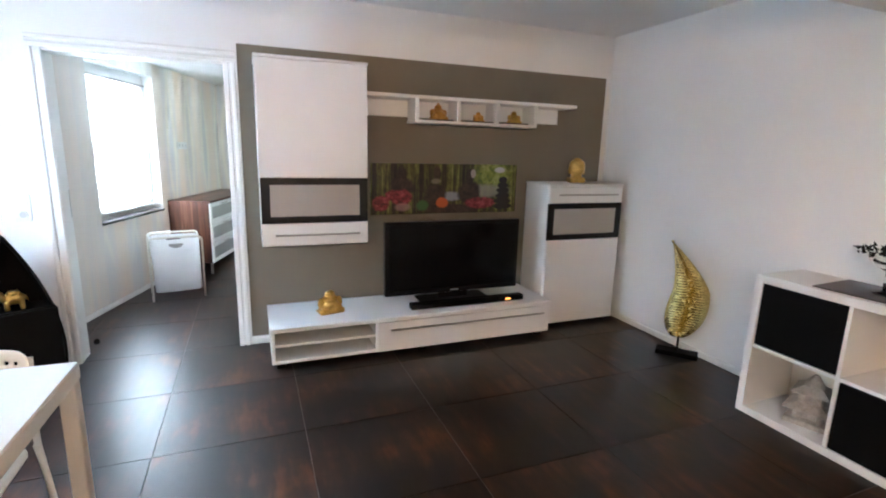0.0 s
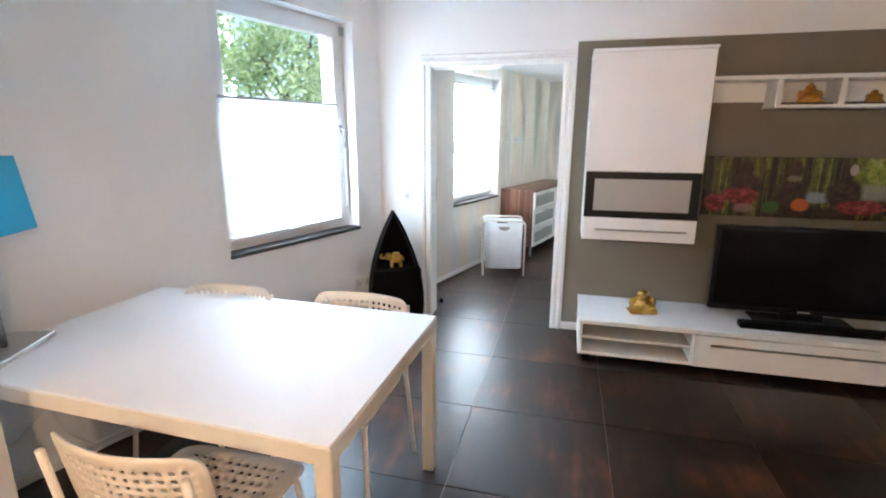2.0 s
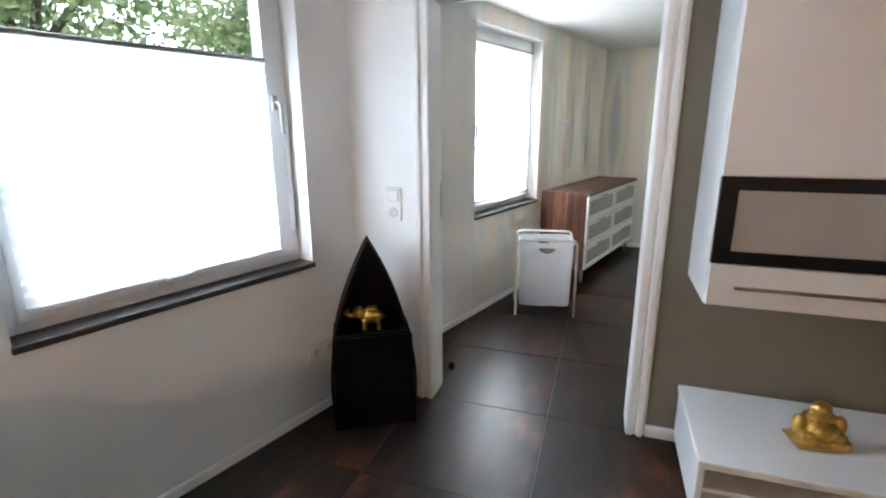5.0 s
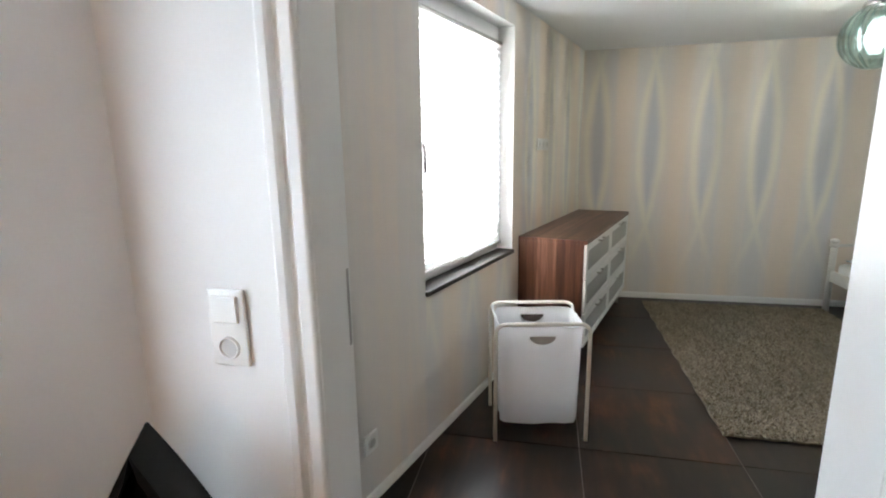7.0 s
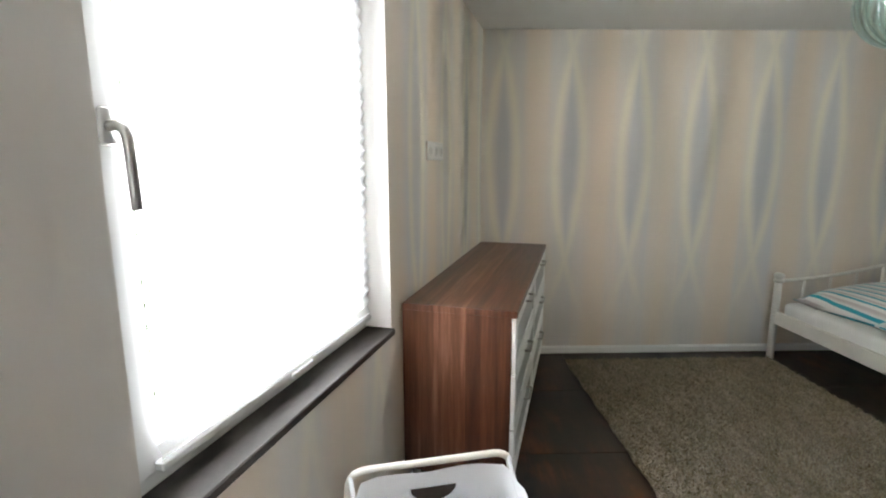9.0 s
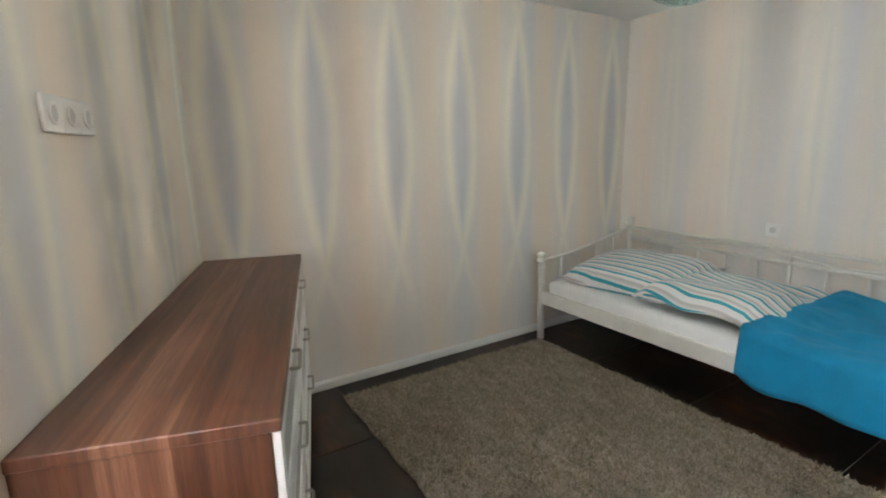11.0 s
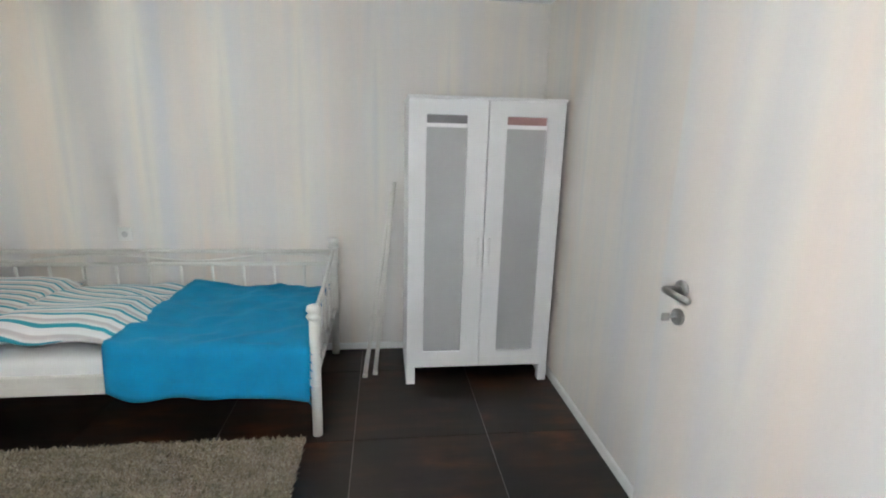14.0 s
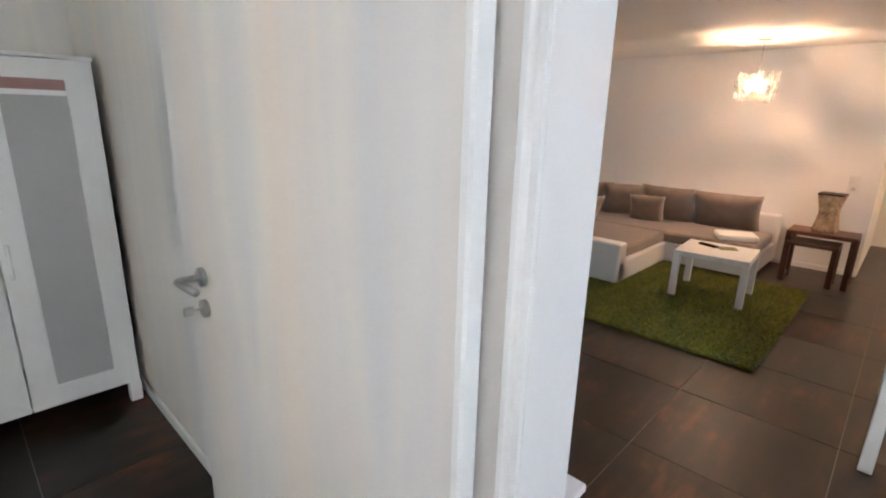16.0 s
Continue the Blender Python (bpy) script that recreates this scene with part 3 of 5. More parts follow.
W1 = (-1.385, -0.28, 0.775, 2.22)
W2 = (1.24, 2.29, 0.748, 2.07)
wall_piece("wall_window_passage", -0.32, 0.0, -7.4, -3.6, 2.6, None, [PLASTER], lambda n: 0, "white plastered outer wall beside the passage", WALL)
wall_piece("wall_window_living", -0.32, 0.0, -3.6, 0.02, 2.6, W1, [PLASTER], lambda n: 0, "white plastered outer wall with a window", WALL)
wall_piece("wall_window_bedroom", -0.37, -0.05, W2[0], 4.2, 2.6, W2, [PLASTER, PAPER_W], lambda n: 1 if n.x > 0.9 else 0, "outer bedroom wall with pale striped wallpaper and a window", WALL)
wall_piece("wall_beside_doorway", -0.37, -0.05, 0.02, W2[0], 2.6, None, [PLASTER, PAPER_PLAIN], lambda n: 1 if n.x > 0.9 else 0, "outer bedroom wall with nearly plain pale wallpaper", WALL)
wall_piece("wall_partition", -0.12, RIGHT + 0.1, 0.0, 0.15, 2.6, (0.415, 1.37, 0.0, 1.95), [PLASTER, PAPER_P], lambda n: 1 if n.y > 0.9 else 0, "wall between living room and bedroom with a doorway")
wall_piece("wall_right", RIGHT, RIGHT + 0.2, BACK - 0.1, 0.0, 2.6, None, [PLASTER], lambda n: 0, "plain white plastered wall")
wall_piece("wall_back", 1.22, RIGHT, BACK - 0.15, BACK, 2.6, None, [PLASTER], lambda n: 0, "white plastered wall behind the sofa")
wall_piece("wall_hall_side", 1.22, 1.37, -7.2, BACK - 0.15, 2.6, None, [PLASTER], lambda n: 0, "plain white hall wall")
wall_piece("wall_hall_end", -2.6, 1.4, -7.35, -7.2, 2.6, None, [PLASTER], lambda n: 0, "plain white hall end wall")
wall_piece("wall_far", 0.9, SIDEW + 0.2, FARW, FARW + 0.2, 2.6, None, [PAPER_X], lambda n: 0, "bedroom wall with spindle-patterned wallpaper")
wall_piece("wall_side", SIDEW, SIDEW + 0.2, 0.15, FARW, 2.6, None, [PAPER_Y], lambda n: 0, "bedroom wall with pale striped wallpaper")
wall_piece("wall_pier", -1.1, -0.07, -3.35, -2.76, 2.5, None, [PLASTER], lambda n: 0, "short white wall pier beside the dining table")
structure("ceiling_living", prism(bmesh.new(), [(-7.3 * TAN - 0.3, -7.3), (RIGHT + 0.1, -7.3), (RIGHT + 0.1, 0.05), (-0.1, 0.05)], H1, H1 + 0.2), CEILING, "plain white ceiling", "ceiling")
structure("ceiling_lowered", prism(bmesh.new(), [(-7.3 * TAN - 0.3, -7.3), (RIGHT + 0.1, -7.3), (RIGHT + 0.1, -2.0), (-2.0 * TAN - 0.3, -2.0)], 2.155, H1 - 0.004), CEILING, "lowered white ceiling over the seating corner", "ceiling")
structure("ceiling_bedroom", prism(bmesh.new(), [(-0.2, 0.1), (SIDEW + 0.1, 0.1), (SIDEW + 0.1, FARW + 0.1), (FARW * TAN - 0.2, FARW + 0.1)], H2, H2 + 0.2), CEILING, "plain white ceiling", "ceiling")

# painted field behind the wall unit
structure("accent_field", new_box(1.455, 4.43, -0.004, 0.0, 0.06, 2.075, 0), TAUPE, "taupe painted field on the wall", "wall paint")


def baseboard(x0, x1, y0, y1, m=None):
    bm = new_box(x0, x1, y0, y1, 0.0, 0.046, 0.004)
    if (x1 - x0) > (y1 - y0):
        box(bm, x0, x1, y0 + 0.004 if y0 > -0.5 and y1 > 0.1 else y0, y1, 0.046, 0.054, 0.002)
    structure("baseboard", bm, LACQUER, "white profiled baseboard", "baseboard", m)


baseboard(0.0, 0.34, -0.016, 0.0)
baseboard(1.45, 3.66, -0.016, -0.004)
baseboard(RIGHT - 0.016, RIGHT, BACK, 0.0)
baseboard(1.22, RIGHT - 0.016, BACK, BACK + 0.016)
baseboard(0.0, 0.016, -6.0, 0.0, WALL)
baseboard(-0.05, -0.034, 0.16, 3.95, WALL)
baseboard(1.53, SIDEW, 0.15, 0.166)
baseboard(SIDEW - 0.016, SIDEW, 0.166, FARW)
baseboard(1.2, SIDEW - 0.016, FARW - 0.016, FARW)

# door lining and casings of the doorway
frame_ob = structure("door_frame", new_box(0.40, 1.385, -0.004, 0.154, 1.937, 1.955, 0.002), LACQUER, "white lacquered door frame with flat casings", "door frame")
for x0, x1 in ((0.40, 0.417), (1.368, 1.385)):
    part("jamb", new_box(x0, x1, -0.004, 0.154, 0, 1.937, 0.002), LACQUER, frame_ob)


def casing_profile(depth):
    """Across the casing from the opening outwards: (distance, thickness)."""
    return [(0.0, 0.0), (0.0, depth - 0.006), (0.002, depth - 0.002), (0.006, depth), (0.026, depth), (0.030, depth - 0.003), (0.032, 0.006), (0.044, 0.005), (0.047, depth), (0.051, depth + 0.004), (0.066, depth + 0.005), (0.072, depth), (0.073, depth - 0.005), (0.073, 0.0)]


for face, side, depth in ((0.0, -1, 0.018), (0.15, 1, 0.024)):
    prof = casing_profile(depth)
    for edge, out in ((0.415, -1), (1.37, 1)):
        if side > 0 and out < 0:
            continue  # papered flush on the bedroom side
        bm = bmesh.new()
        if side > 0:
            prof = [(0.0, 0.0), (0.0, 0.012), (0.012, 0.014), (0.015, 0.022), (0.019, 0.026), (0.028, 0.026), (0.032, 0.021), (0.033, 0.0)]
        ends = [[bm.verts.new((edge + out * w, face + side * t, z)) for w, t in prof] for z in (0.0, 1.952)]
        bm.faces.new(ends[0])
        bm.faces.new(ends[1])
        for k in range(len(prof)):
            q = (k + 1) % len(prof)
            bm.faces.new((ends[0][k], ends[0][q], ends[1][q], ends[1][k]))
        part("casing", bm, LACQUER, frame_ob)
    bm = bmesh.new()
    ends = [[bm.verts.new((x, face + side * t, 1.952 + w)) for w, t in prof] for x in (0.342, 1.443)]
    bm.faces.new(ends[0])
    bm.faces.new(ends[1])
    for k in range(len(prof)):
        q = (k + 1) % len(prof)
        bm.faces.new((ends[0][k], ends[0][q], ends[1][q], ends[1][k]))
    part("casing", bm, LACQUER, frame_ob)
part("strike_plate", new_box(0.4165, 0.4185, 0.134, 0.144, 0.945, 1.12, 0.0005), STEEL, frame_ob, "steel strike plate")

# the open door leaf, folded back against the partition
leaf = tagged(new("door_1"), "open papered door leaf folded back against the wall", "door", "", "structure")
leaf.matrix_basis = pose(1.430, 0.194, 0, 0, 0, 3.0)
part("door_leaf", new_box(0.0, 0.972, 0.0, 0.04, 0.008, 1.945, 0.004), wallpaper("striped_wallpaper_leaf", "X", 0.62, 0.3), leaf)
part("leaf_edge", new_box(-0.004, 0.0, 0.002, 0.038, 0.008, 1.945, 0.001), LACQUER, leaf, "white lacquered door edge")
part("edge_bead", new_box(-0.005, 0.012, 0.038, 0.045, 0.008, 1.945, 0.003), LACQUER, leaf, "white lacquered edge bead")
for z in (0.25, 1.68):
    bm = rod(bmesh.new(), (-0.012, 0.03, z - 0.05), (-0.012, 0.03, z + 0.05), 0.008)
    part("hinge", bm, STEEL, leaf, "steel hinge")
bm = bmesh.new()
rod(bm, (0.865, 0.04, 0.99), (0.865, 0.05, 0.99), 0.026, segments=20)
tube(bm, rounded([(0.865, 0.05, 0.99), (0.865, 0.108, 0.992), (0.755, 0.104, 0.990)], 0.018), 0.010)
part("door_handle", bm, STEEL, leaf, "satin steel lever handle", True)
bm = rod(bmesh.new(), (0.865, 0.04, 0.903), (0.865, 0.05, 0.903), 0.025, segments=20)
part("lock_rose", bm, STEEL, leaf, "round steel lock rose")
bm = rod(bmesh.new(), (0.865, 0.05, 0.905), (0.865, 0.075, 0.905), 0.004)
box(bm, 0.861, 0.869, 0.072, 0.098, 0.893, 0.917, 0.002)
part("key", bm, STEEL, leaf, "small steel key")


def window(index, y0, y1, z0, z1, face, blind, handle_side):
    """A tilt window in its reveal, in the wall's space; face: x of the wall's inner face; blind: (bottom, top)."""
    fx = face - 0.10
    win = tagged(new("window_%d" % index), "white framed window with a white pleated blind", "window", "", "structure")
    win.matrix_basis = WALL
    w = 0.065
    bm = ring_frame("x", fx - 0.06, fx, y0, y1, z0, z1, w, w, w)
    part("window_frame", bm, PVC, win)
    a0, a1, b0, b1 = y0 + 0.045, y1 - 0.045, z0 + 0.04, z1 - 0.04
    s = 0.07
    bm = ring_frame("x", fx - 0.05, fx + 0.018, a0, a1, b0, b1, s, s, s)
    part("sash", bm, PVC, win)
    pane = part("pane", new_box(fx - 0.03, fx - 0.024, a0 + s - 0.01, a1 - s + 0.01, b0 + s - 0.01, b1 - s + 0.01, 0), GLASS, win, "clear glass pane")
    pane.visible_shadow = False
    hz = 1.495 if index == 1 else 1.40
    hy = a1 - s / 2 if handle_side > 0 else a0 + s / 2
    bm = new_box(fx + 0.017, fx + 0.028, hy - 0.014, hy + 0.014, hz - 0.03, hz + 0.03, 0.004)
    tube(bm, rounded([(fx + 0.024, hy, hz), (fx + 0.062, hy, hz + 0.005), (fx + 0.062, hy + 0.004, hz - 0.13)], 0.03), 0.0085)
    part("window_handle", bm, STEEL, win, "satin metal window handle", True)
    part("window_sill", new_box(fx + 0.0, face + 0.014, y0 - 0.004, y1 + 0.004, z0 - 0.020, z0 + 0.004, 0.003), STONE, win, "dark stone window sill")
    # blind
    lo, hi = blind
    p0, p1 = a0 + (0.02 if handle_side > 0 else 0.055), a1 - (0.08 if handle_side > 0 else 0.004)
    bm = bmesh.new()
    n = max(8, int((hi - lo) / 0.020))
    cols = [p0, p1]
    rows = []
    for k in range(n + 1):
        z = lo + (hi - lo) * k / n
        dx = fx + 0.028 + (0.011 if k % 2 else -0.0)
        rows.append([bm.verts.new((dx, y, z)) for y in cols])
    for r0, r1 in zip(rows, rows[1:]):
        bm.faces.new((r0[0], r0[1], r1[1], r1[0]))
    blind_ob = part("blind", bm, BLIND, win, "white pleated fabric blind")
    for z in (lo, hi):
        bm = new_box(fx + 0.021, fx + 0.043, p0 - 0.004, p1 + 0.004, z - 0.009, z + 0.009, 0.003)
        part("blind_rail", bm, STEEL if z == hi else PVC, win, "slim grey blind rail" if z == hi else "")
    for y in (p0 + 0.04, p1 - 0.04):
        part("blind_cord", rod(bmesh.new(), (fx + 0.03, y, hi), (fx + 0.03, y, b1 - 0.03), 0.0012, segments=5), PVC, win)
    part("blind_grip", new_box(fx + 0.04, fx + 0.052, (p0 + p1) / 2 - 0.05, (p0 + p1) / 2 + 0.05, lo - 0.012, lo + 0.004, 0.003), PVC, win)
    return win


window(1, *W1, 0.0, (0.85, 1.66), 1)
window(2, *W2, -0.05, (0.805, 1.97), -1)
link("window_hinge", new_box(-0.10, -0.068, -0.330, -0.290, 2.13, 2.19, 0.004), GREYP, bpy.data.objects["window_1"], "grey metal window hinge")
# hinge-side guide and cord fixing of the first window
bm = rod(bmesh.new(), (-0.085, -0.312, 0.95), (-0.085, -0.312, 1.45), 0.009)
rod(bm, (-0.085, -0.312, 0.93), (-0.085, -0.312, 1.10), 0.014)
link("window_stay", bm, PVC, bpy.data.objects["window_1"], "white window stay rod", True)

# ---- living room ----


def handle_bar(y, x0, x1, z, parent):
    bm = new_box(x0, x1, y - 0.022, y - 0.012, z - 0.006, z + 0.006, 0.003)
    for x in (x0 + 0.06, x1 - 0.06):
        box(bm, x - 0.005, x + 0.005, y - 0.013, y + 0.001, z - 0.004, z + 0.004)
    return part("handle", bm, STEEL, parent, "slim satin metal bar handle")


def glass_front(parent, x0, x1, y, z0, z1, t=0.055):
    bm = ring_frame("y", y - 0.018, y, x0, x1, z0, z1, t, t * 0.8, t * 0.8)
    d = part("glass_door", bm, BLACKG, parent, "black framed glass flap door")
    part("pane", new_box(x0 + t, x1 - t, y - 0.012, y - 0.006, z0 + t * 0.8, z1 - t * 0.8, 0), GREYG, d, "smoky glass")
    return d


GREYG = surf("pale_glass_over_shelf", (0.40, 0.385, 0.36), 0.16, var=0.05, scale=2, bump=0.0)

# hanging cabinet
c = thing("wall_cabinet", pose(1.55, -0.004, 0.79), "white hanging wall cabinet with black framed glass door", "cabinet")
W, D, H = 0.685, 0.352, 1.16
part("body", new_box(0, W, -D, 0, 0, H, 0.002), WHITE, c)
part("top_panel", new_box(-0.004, W + 0.004, -D - 0.02, 0, H, H + 0.018, 0.003), WHITE, c)
part("door", new_box(0.003, W - 0.003, -D - 0.019, -D - 0.001, 0.447, H - 0.004, 0.003), GLOSSW, c)
glass_front(c, 0.003, W - 0.003, -D - 0.001, 0.152, 0.443)
f = part("flap", new_box(0.003, W - 0.003, -D - 0.019, -D - 0.001, 0.003, 0.148, 0.003), GLOSSW, c)
handle_bar(-D - 0.019, 0.08, W - 0.06, 0.075, f)

# low media bench
c = thing("tv_bench", pose(1.57, -0.022, 0), "long low white television bench with open shelf", "tv bench")
W, D, H = 2.07, 0.505, 0.295
for x in (0, W - 0.022):
    part("side_panel", new_box(x, x + 0.022, -D, 0, 0.045, H - 0.03, 0.002), WHITE, c)
part("divider", new_box(0.68, 0.702, -D, -0.012, 0.067, H - 0.03, 0.002), WHITE, c)
part("bottom_panel", new_box(0.022, W - 0.022, -D, 0, 0.045, 0.067, 0.002), WHITE, c)
part("back_panel", new_box(0.022, W - 0.022, -0.012, 0, 0.067, H - 0.03, 0.001), WHITE, c)
part("top_panel", new_box(-0.006, W + 0.006, -D - 0.022, 0, H - 0.03, H, 0.004), GLOSSW, c)
part("shelf", new_box(0.022, 0.68, -D + 0.01, -0.012, 0.155, 0.171, 0.002), WHITE, c)
f = part("flap", new_box(0.69, W - 0.003, -D - 0.019, -D - 0.001, 0.05, H - 0.036, 0.003), GLOSSW, c)
handle_bar(-D - 0.019, 0.78, W - 0.06, 0.205, f)
for x in (0.06, 1.03, W - 0.06):
    for y in (-D + 0.06, -0.06):
        part("foot", new_box(x - 0.03, x + 0.03, y - 0.03, y + 0.03, 0, 0.046, 0.004), BLACKM, c)

# tall sideboard cabinet
c = thing("highboard", pose(3.68, -0.02, 0), "white highboard cabinet with black framed glass door", "cabinet")
W, D, H = 0.725, 0.336, 1.19
part("body", new_box(0, W, -D, 0, 0.03, H - 0.02, 0.002), WHITE, c)
part("top_panel", new_box(-0.004, W + 0.004, -D - 0.022, 0, H - 0.02, H, 0.003), WHITE, c)
f = part("drawer", new_box(0.003, W - 0.003, -D - 0.019, -D - 0.001, 1.04, H - 0.024, 0.003), GLOSSW, c)
handle_bar(-D - 0.019, 0.08, W - 0.06, 1.105, f)
glass_front(c, 0.003, W - 0.003, -D - 0.001, 0.74, 1.036)
part("door", new_box(0.003, W - 0.003, -D - 0.019, -D - 0.001, 0.033, 0.736, 0.003), GLOSSW, c)
for x in (0.05, W - 0.05):
    for y in (-D + 0.05, -0.05):
        part("foot", new_box(x - 0.025, x + 0.025, y - 0.025, y + 0.025, 0, 0.031, 0.003), BLACKM, c)

# wall shelf with cubes
c = thing("wall_shelf", pose(2.24, -0.004, 1.62), "white wall shelf with three open cubes", "shelf")
part("top_board", new_box(0, 1.75, -0.215, 0, 0.165, 0.19, 0.003), WHITE, c)
part("back_board", new_box(0, 1.70, -0.022, 0, 0.045, 0.165, 0.002), WHITE, c)
part("bottom_board", new_box(0.375, 1.385, -0.21, 0, 0.0, 0.02, 0.003), WHITE, c)
for x in (0.375, 0.7, 1.02, 1.355):
    part("divider", new_box(x, x + 0.03, -0.21, -0.022, 0.02, 0.165, 0.002), WHITE, c)


def fuse(name, bm, material, voxel):
    """Overlapping rounded shapes cast into one skin."""
    ob = link(name, bm, material)
    md = ob.modifiers.new("cast", "REMESH")
    md.mode, md.voxel_size, md.use_smooth_shade = "VOXEL", voxel, True
    me = bpy.data.meshes.new_from_object(ob.evaluated_get(bpy.context.evaluated_depsgraph_get()))
    old = ob.data
    ob.modifiers.clear()
    ob.data = me
    bpy.data.meshes.remove(old)
    me.name = name
    if not me.materials:
        me.materials.append(material)
    return ob


def seated_figure(name, at, s, material, label, finial=True, turn=0.0, wide=1.0, tall=1.0):
    """A small seated statuette: crossed legs, belly, shoulders, head."""
    bm = bmesh.new()
    ball(bm, (0, 0, 0.20 * s), 0.54 * s, 0.38 * s, 0.20 * s)
    for x in (-0.34, 0.34):
        ball(bm, (x * s, -0.22 * s, 0.15 * s), 0.27 * s, 0.2 * s, 0.15 * s)
        ball(bm, (x * s * 1.25, -0.04 * s, 0.55 * s), 0.14 * s, 0.16 * s, 0.29 * s)
        ball(bm, (x * s * 0.9, -0.27 * s, 0.38 * s), 0.17 * s, 0.12 * s, 0.09 * s)
    ball(bm, (0, -0.10 * s, 0.47 * s), 0.36 * s, 0.32 * s, 0.28 * s)
    ball(bm, (0, 0, 0.78 * s), 0.36 * s, 0.23 * s, 0.16 * s)
    ball(bm, (0, -0.03 * s, 1.04 * s), 0.20 * s, 0.20 * s, 0.20 * s)
    ball(bm, (0, -0.20 * s, 1.02 * s), 0.05 * s, 0.06 * s, 0.05 * s, 8, 6)
    for x in (-0.19, 0.19):
        ball(bm, (x * s, 0, 1.01 * s), 0.05 * s, 0.07 * s, 0.12 * s, 8, 6)
    if finial:
        ball(bm, (0, 0, 1.25 * s), 0.09 * s, 0.09 * s, 0.11 * s)
    box(bm, -0.55 * s, 0.55 * s, -0.40 * s, 0.34 * s, 0, 0.09 * s, 0.02 * s)
    bmesh.ops.scale(bm, vec=(wide, wide, tall), verts=bm.verts[:])
    ob = fuse(name, bm, material, 0.035 * s)
    ob.matrix_basis = Matrix.Translation(at) @ pose(0, 0, 0, 0, 0, turn)
    return tagged(ob, label, "figurine")


seated_figure("figurine", (1.975, -0.30, 0.295), 0.15, GOLD, "gold laughing seated figurine on the bench", False, 12, 1.05, 0.85)
for x, s, mt, lab, fin in ((2.82, 0.095, BRONZE, "amber gold seated figurine in a shelf cube", True), (3.15, 0.062, BRONZE, "tiny amber gold seated figurine in a shelf cube", False), (3.46, 0.080, GOLD, "small antique gold seated figurine in a shelf cube", False)):
    st = link("figurine_stand", new_box(-0.11, 0.11, -0.05, 0.05, 0, 0.012, 0.003), DARKBASE)
    st.matrix_basis = Matrix.Translation((x, -0.13, 1.64))
    tagged(st, "flat dark brown wooden stand in a shelf cube", "stand", "figurine stands")
    seated_figure("figurine", (x, -0.13, 1.652), s, mt, lab, fin, 0.0, 1.25, 0.92)

# gold head on the highboard
bm = bmesh.new()
box(bm, -0.065, 0.065, -0.05, 0.05, 0, 0.045, 0.008)
lathe(bm, [(0.052, 0.04), (0.044, 0.06), (0.058, 0.085), (0.066, 0.12), (0.066, 0.15), (0.055, 0.178), (0.032, 0.192)])
ball(bm, (0, 0, 0.188), 0.034, 0.034, 0.018)
ball(bm, (0, -0.058, 0.112), 0.012, 0.014, 0.022)
for x in (-0.062, 0.062):
    ball(bm, (x, 0.0, 0.105), 0.01, 0.018, 0.035)
hd = fuse("figurine", bm, GOLD, 0.004)
hd.matrix_basis = pose(4.04, -0.21, 1.19, 0, 0, -15)
tagged(hd, "gold head figurine on the highboard", "figurine")

# canvas print
c = thing("picture", pose(2.953, -0.004, 1.13), "wide garden canvas print with red blooms", "picture")
part("canvas", new_box(-0.622, 0.622, -0.028, 0, -0.195, 0.195, 0.003), PRINT, c)

# television
c = thing("television", pose(2.93, -0.26, 0.295), "black flat television on a low black stand", "television")
bm = new_box(-0.55, 0.55, -0.02, 0.035, 0.06, 0.615, 0.008, 2)
part("housing", bm, BLACKG, c)
part("screen", new_box(-0.522, 0.522, -0.023, -0.018, 0.098, 0.59, 0), SCREEN, c)
part("maker_mark", new_box(-0.035, 0.035, -0.0225, -0.019, 0.073, 0.082, 0), GREYP, c, "small grey mark")
part("stand_neck", new_box(-0.12, 0.12, -0.005, 0.025, 0.01, 0.08, 0.004), BLACKG, c)
part("stand_plate", new_box(-0.28, 0.28, -0.11, 0.12, 0.0, 0.014, 0.006), BLACKG, c)
c = thing("receiver_box", pose(2.99, -0.40, 0.295), "flat black set-top box with an orange light", "receiver")
part("housing", new_box(-0.46, 0.46, -0.055, 0.015, 0.0, 0.042, 0.006), BLACKM, c)
part("light", new_box(0.30, 0.345, -0.0575, -0.054, 0.016, 0.026, 0), GLOWLED, c, "small orange light")

# golden leaf sculpture
c = thing("leaf_sculpture", pose(4.35, -1.15, 0, 0, 0, -50), "tall hammered gold leaf sculpture on a black base", "sculpture")
part("base", new_box(-0.14, 0.14, -0.055, 0.055, 0, 0.035, 0.004), BLACKM, c, "black base block")
part("stem", rod(bmesh.new(), (0, 0, 0.03), (0, 0, 0.16), 0.008), BLACKM, c)
bm = bmesh.new()
NU, NV = 16, 110
grid = []
for j in range(NV + 1):
    s = j / NV
    z = 0.14 + 0.70 * s
    cx = 0.055 * math.sin(math.pi * 0.85 * s) - 0.13 * (max(0.0, s - 0.5) / 0.5) ** 1.3 - 0.01
    hw = 0.130 * (math.sin(math.pi * min(1.0, (s + 0.02) ** 0.62)) ** 0.9 if s < 0.98 else 0.0) + 0.004
    row = []
    for i in range(NU + 1):
        u = 2 * i / NU - 1
        scale_relief = 0.005 * math.sin(j * 2.1 + abs(u) * 3.0) * (1 - abs(u))
        y = -0.05 * (1 - u * u) ** 0.5 * (hw / 0.13) + 0.035 * math.exp(-(u * 7) ** 2) * (hw / 0.13) + scale_relief
        row.append(bm.verts.new((cx + u * hw, y, z)))
    grid.append(row)
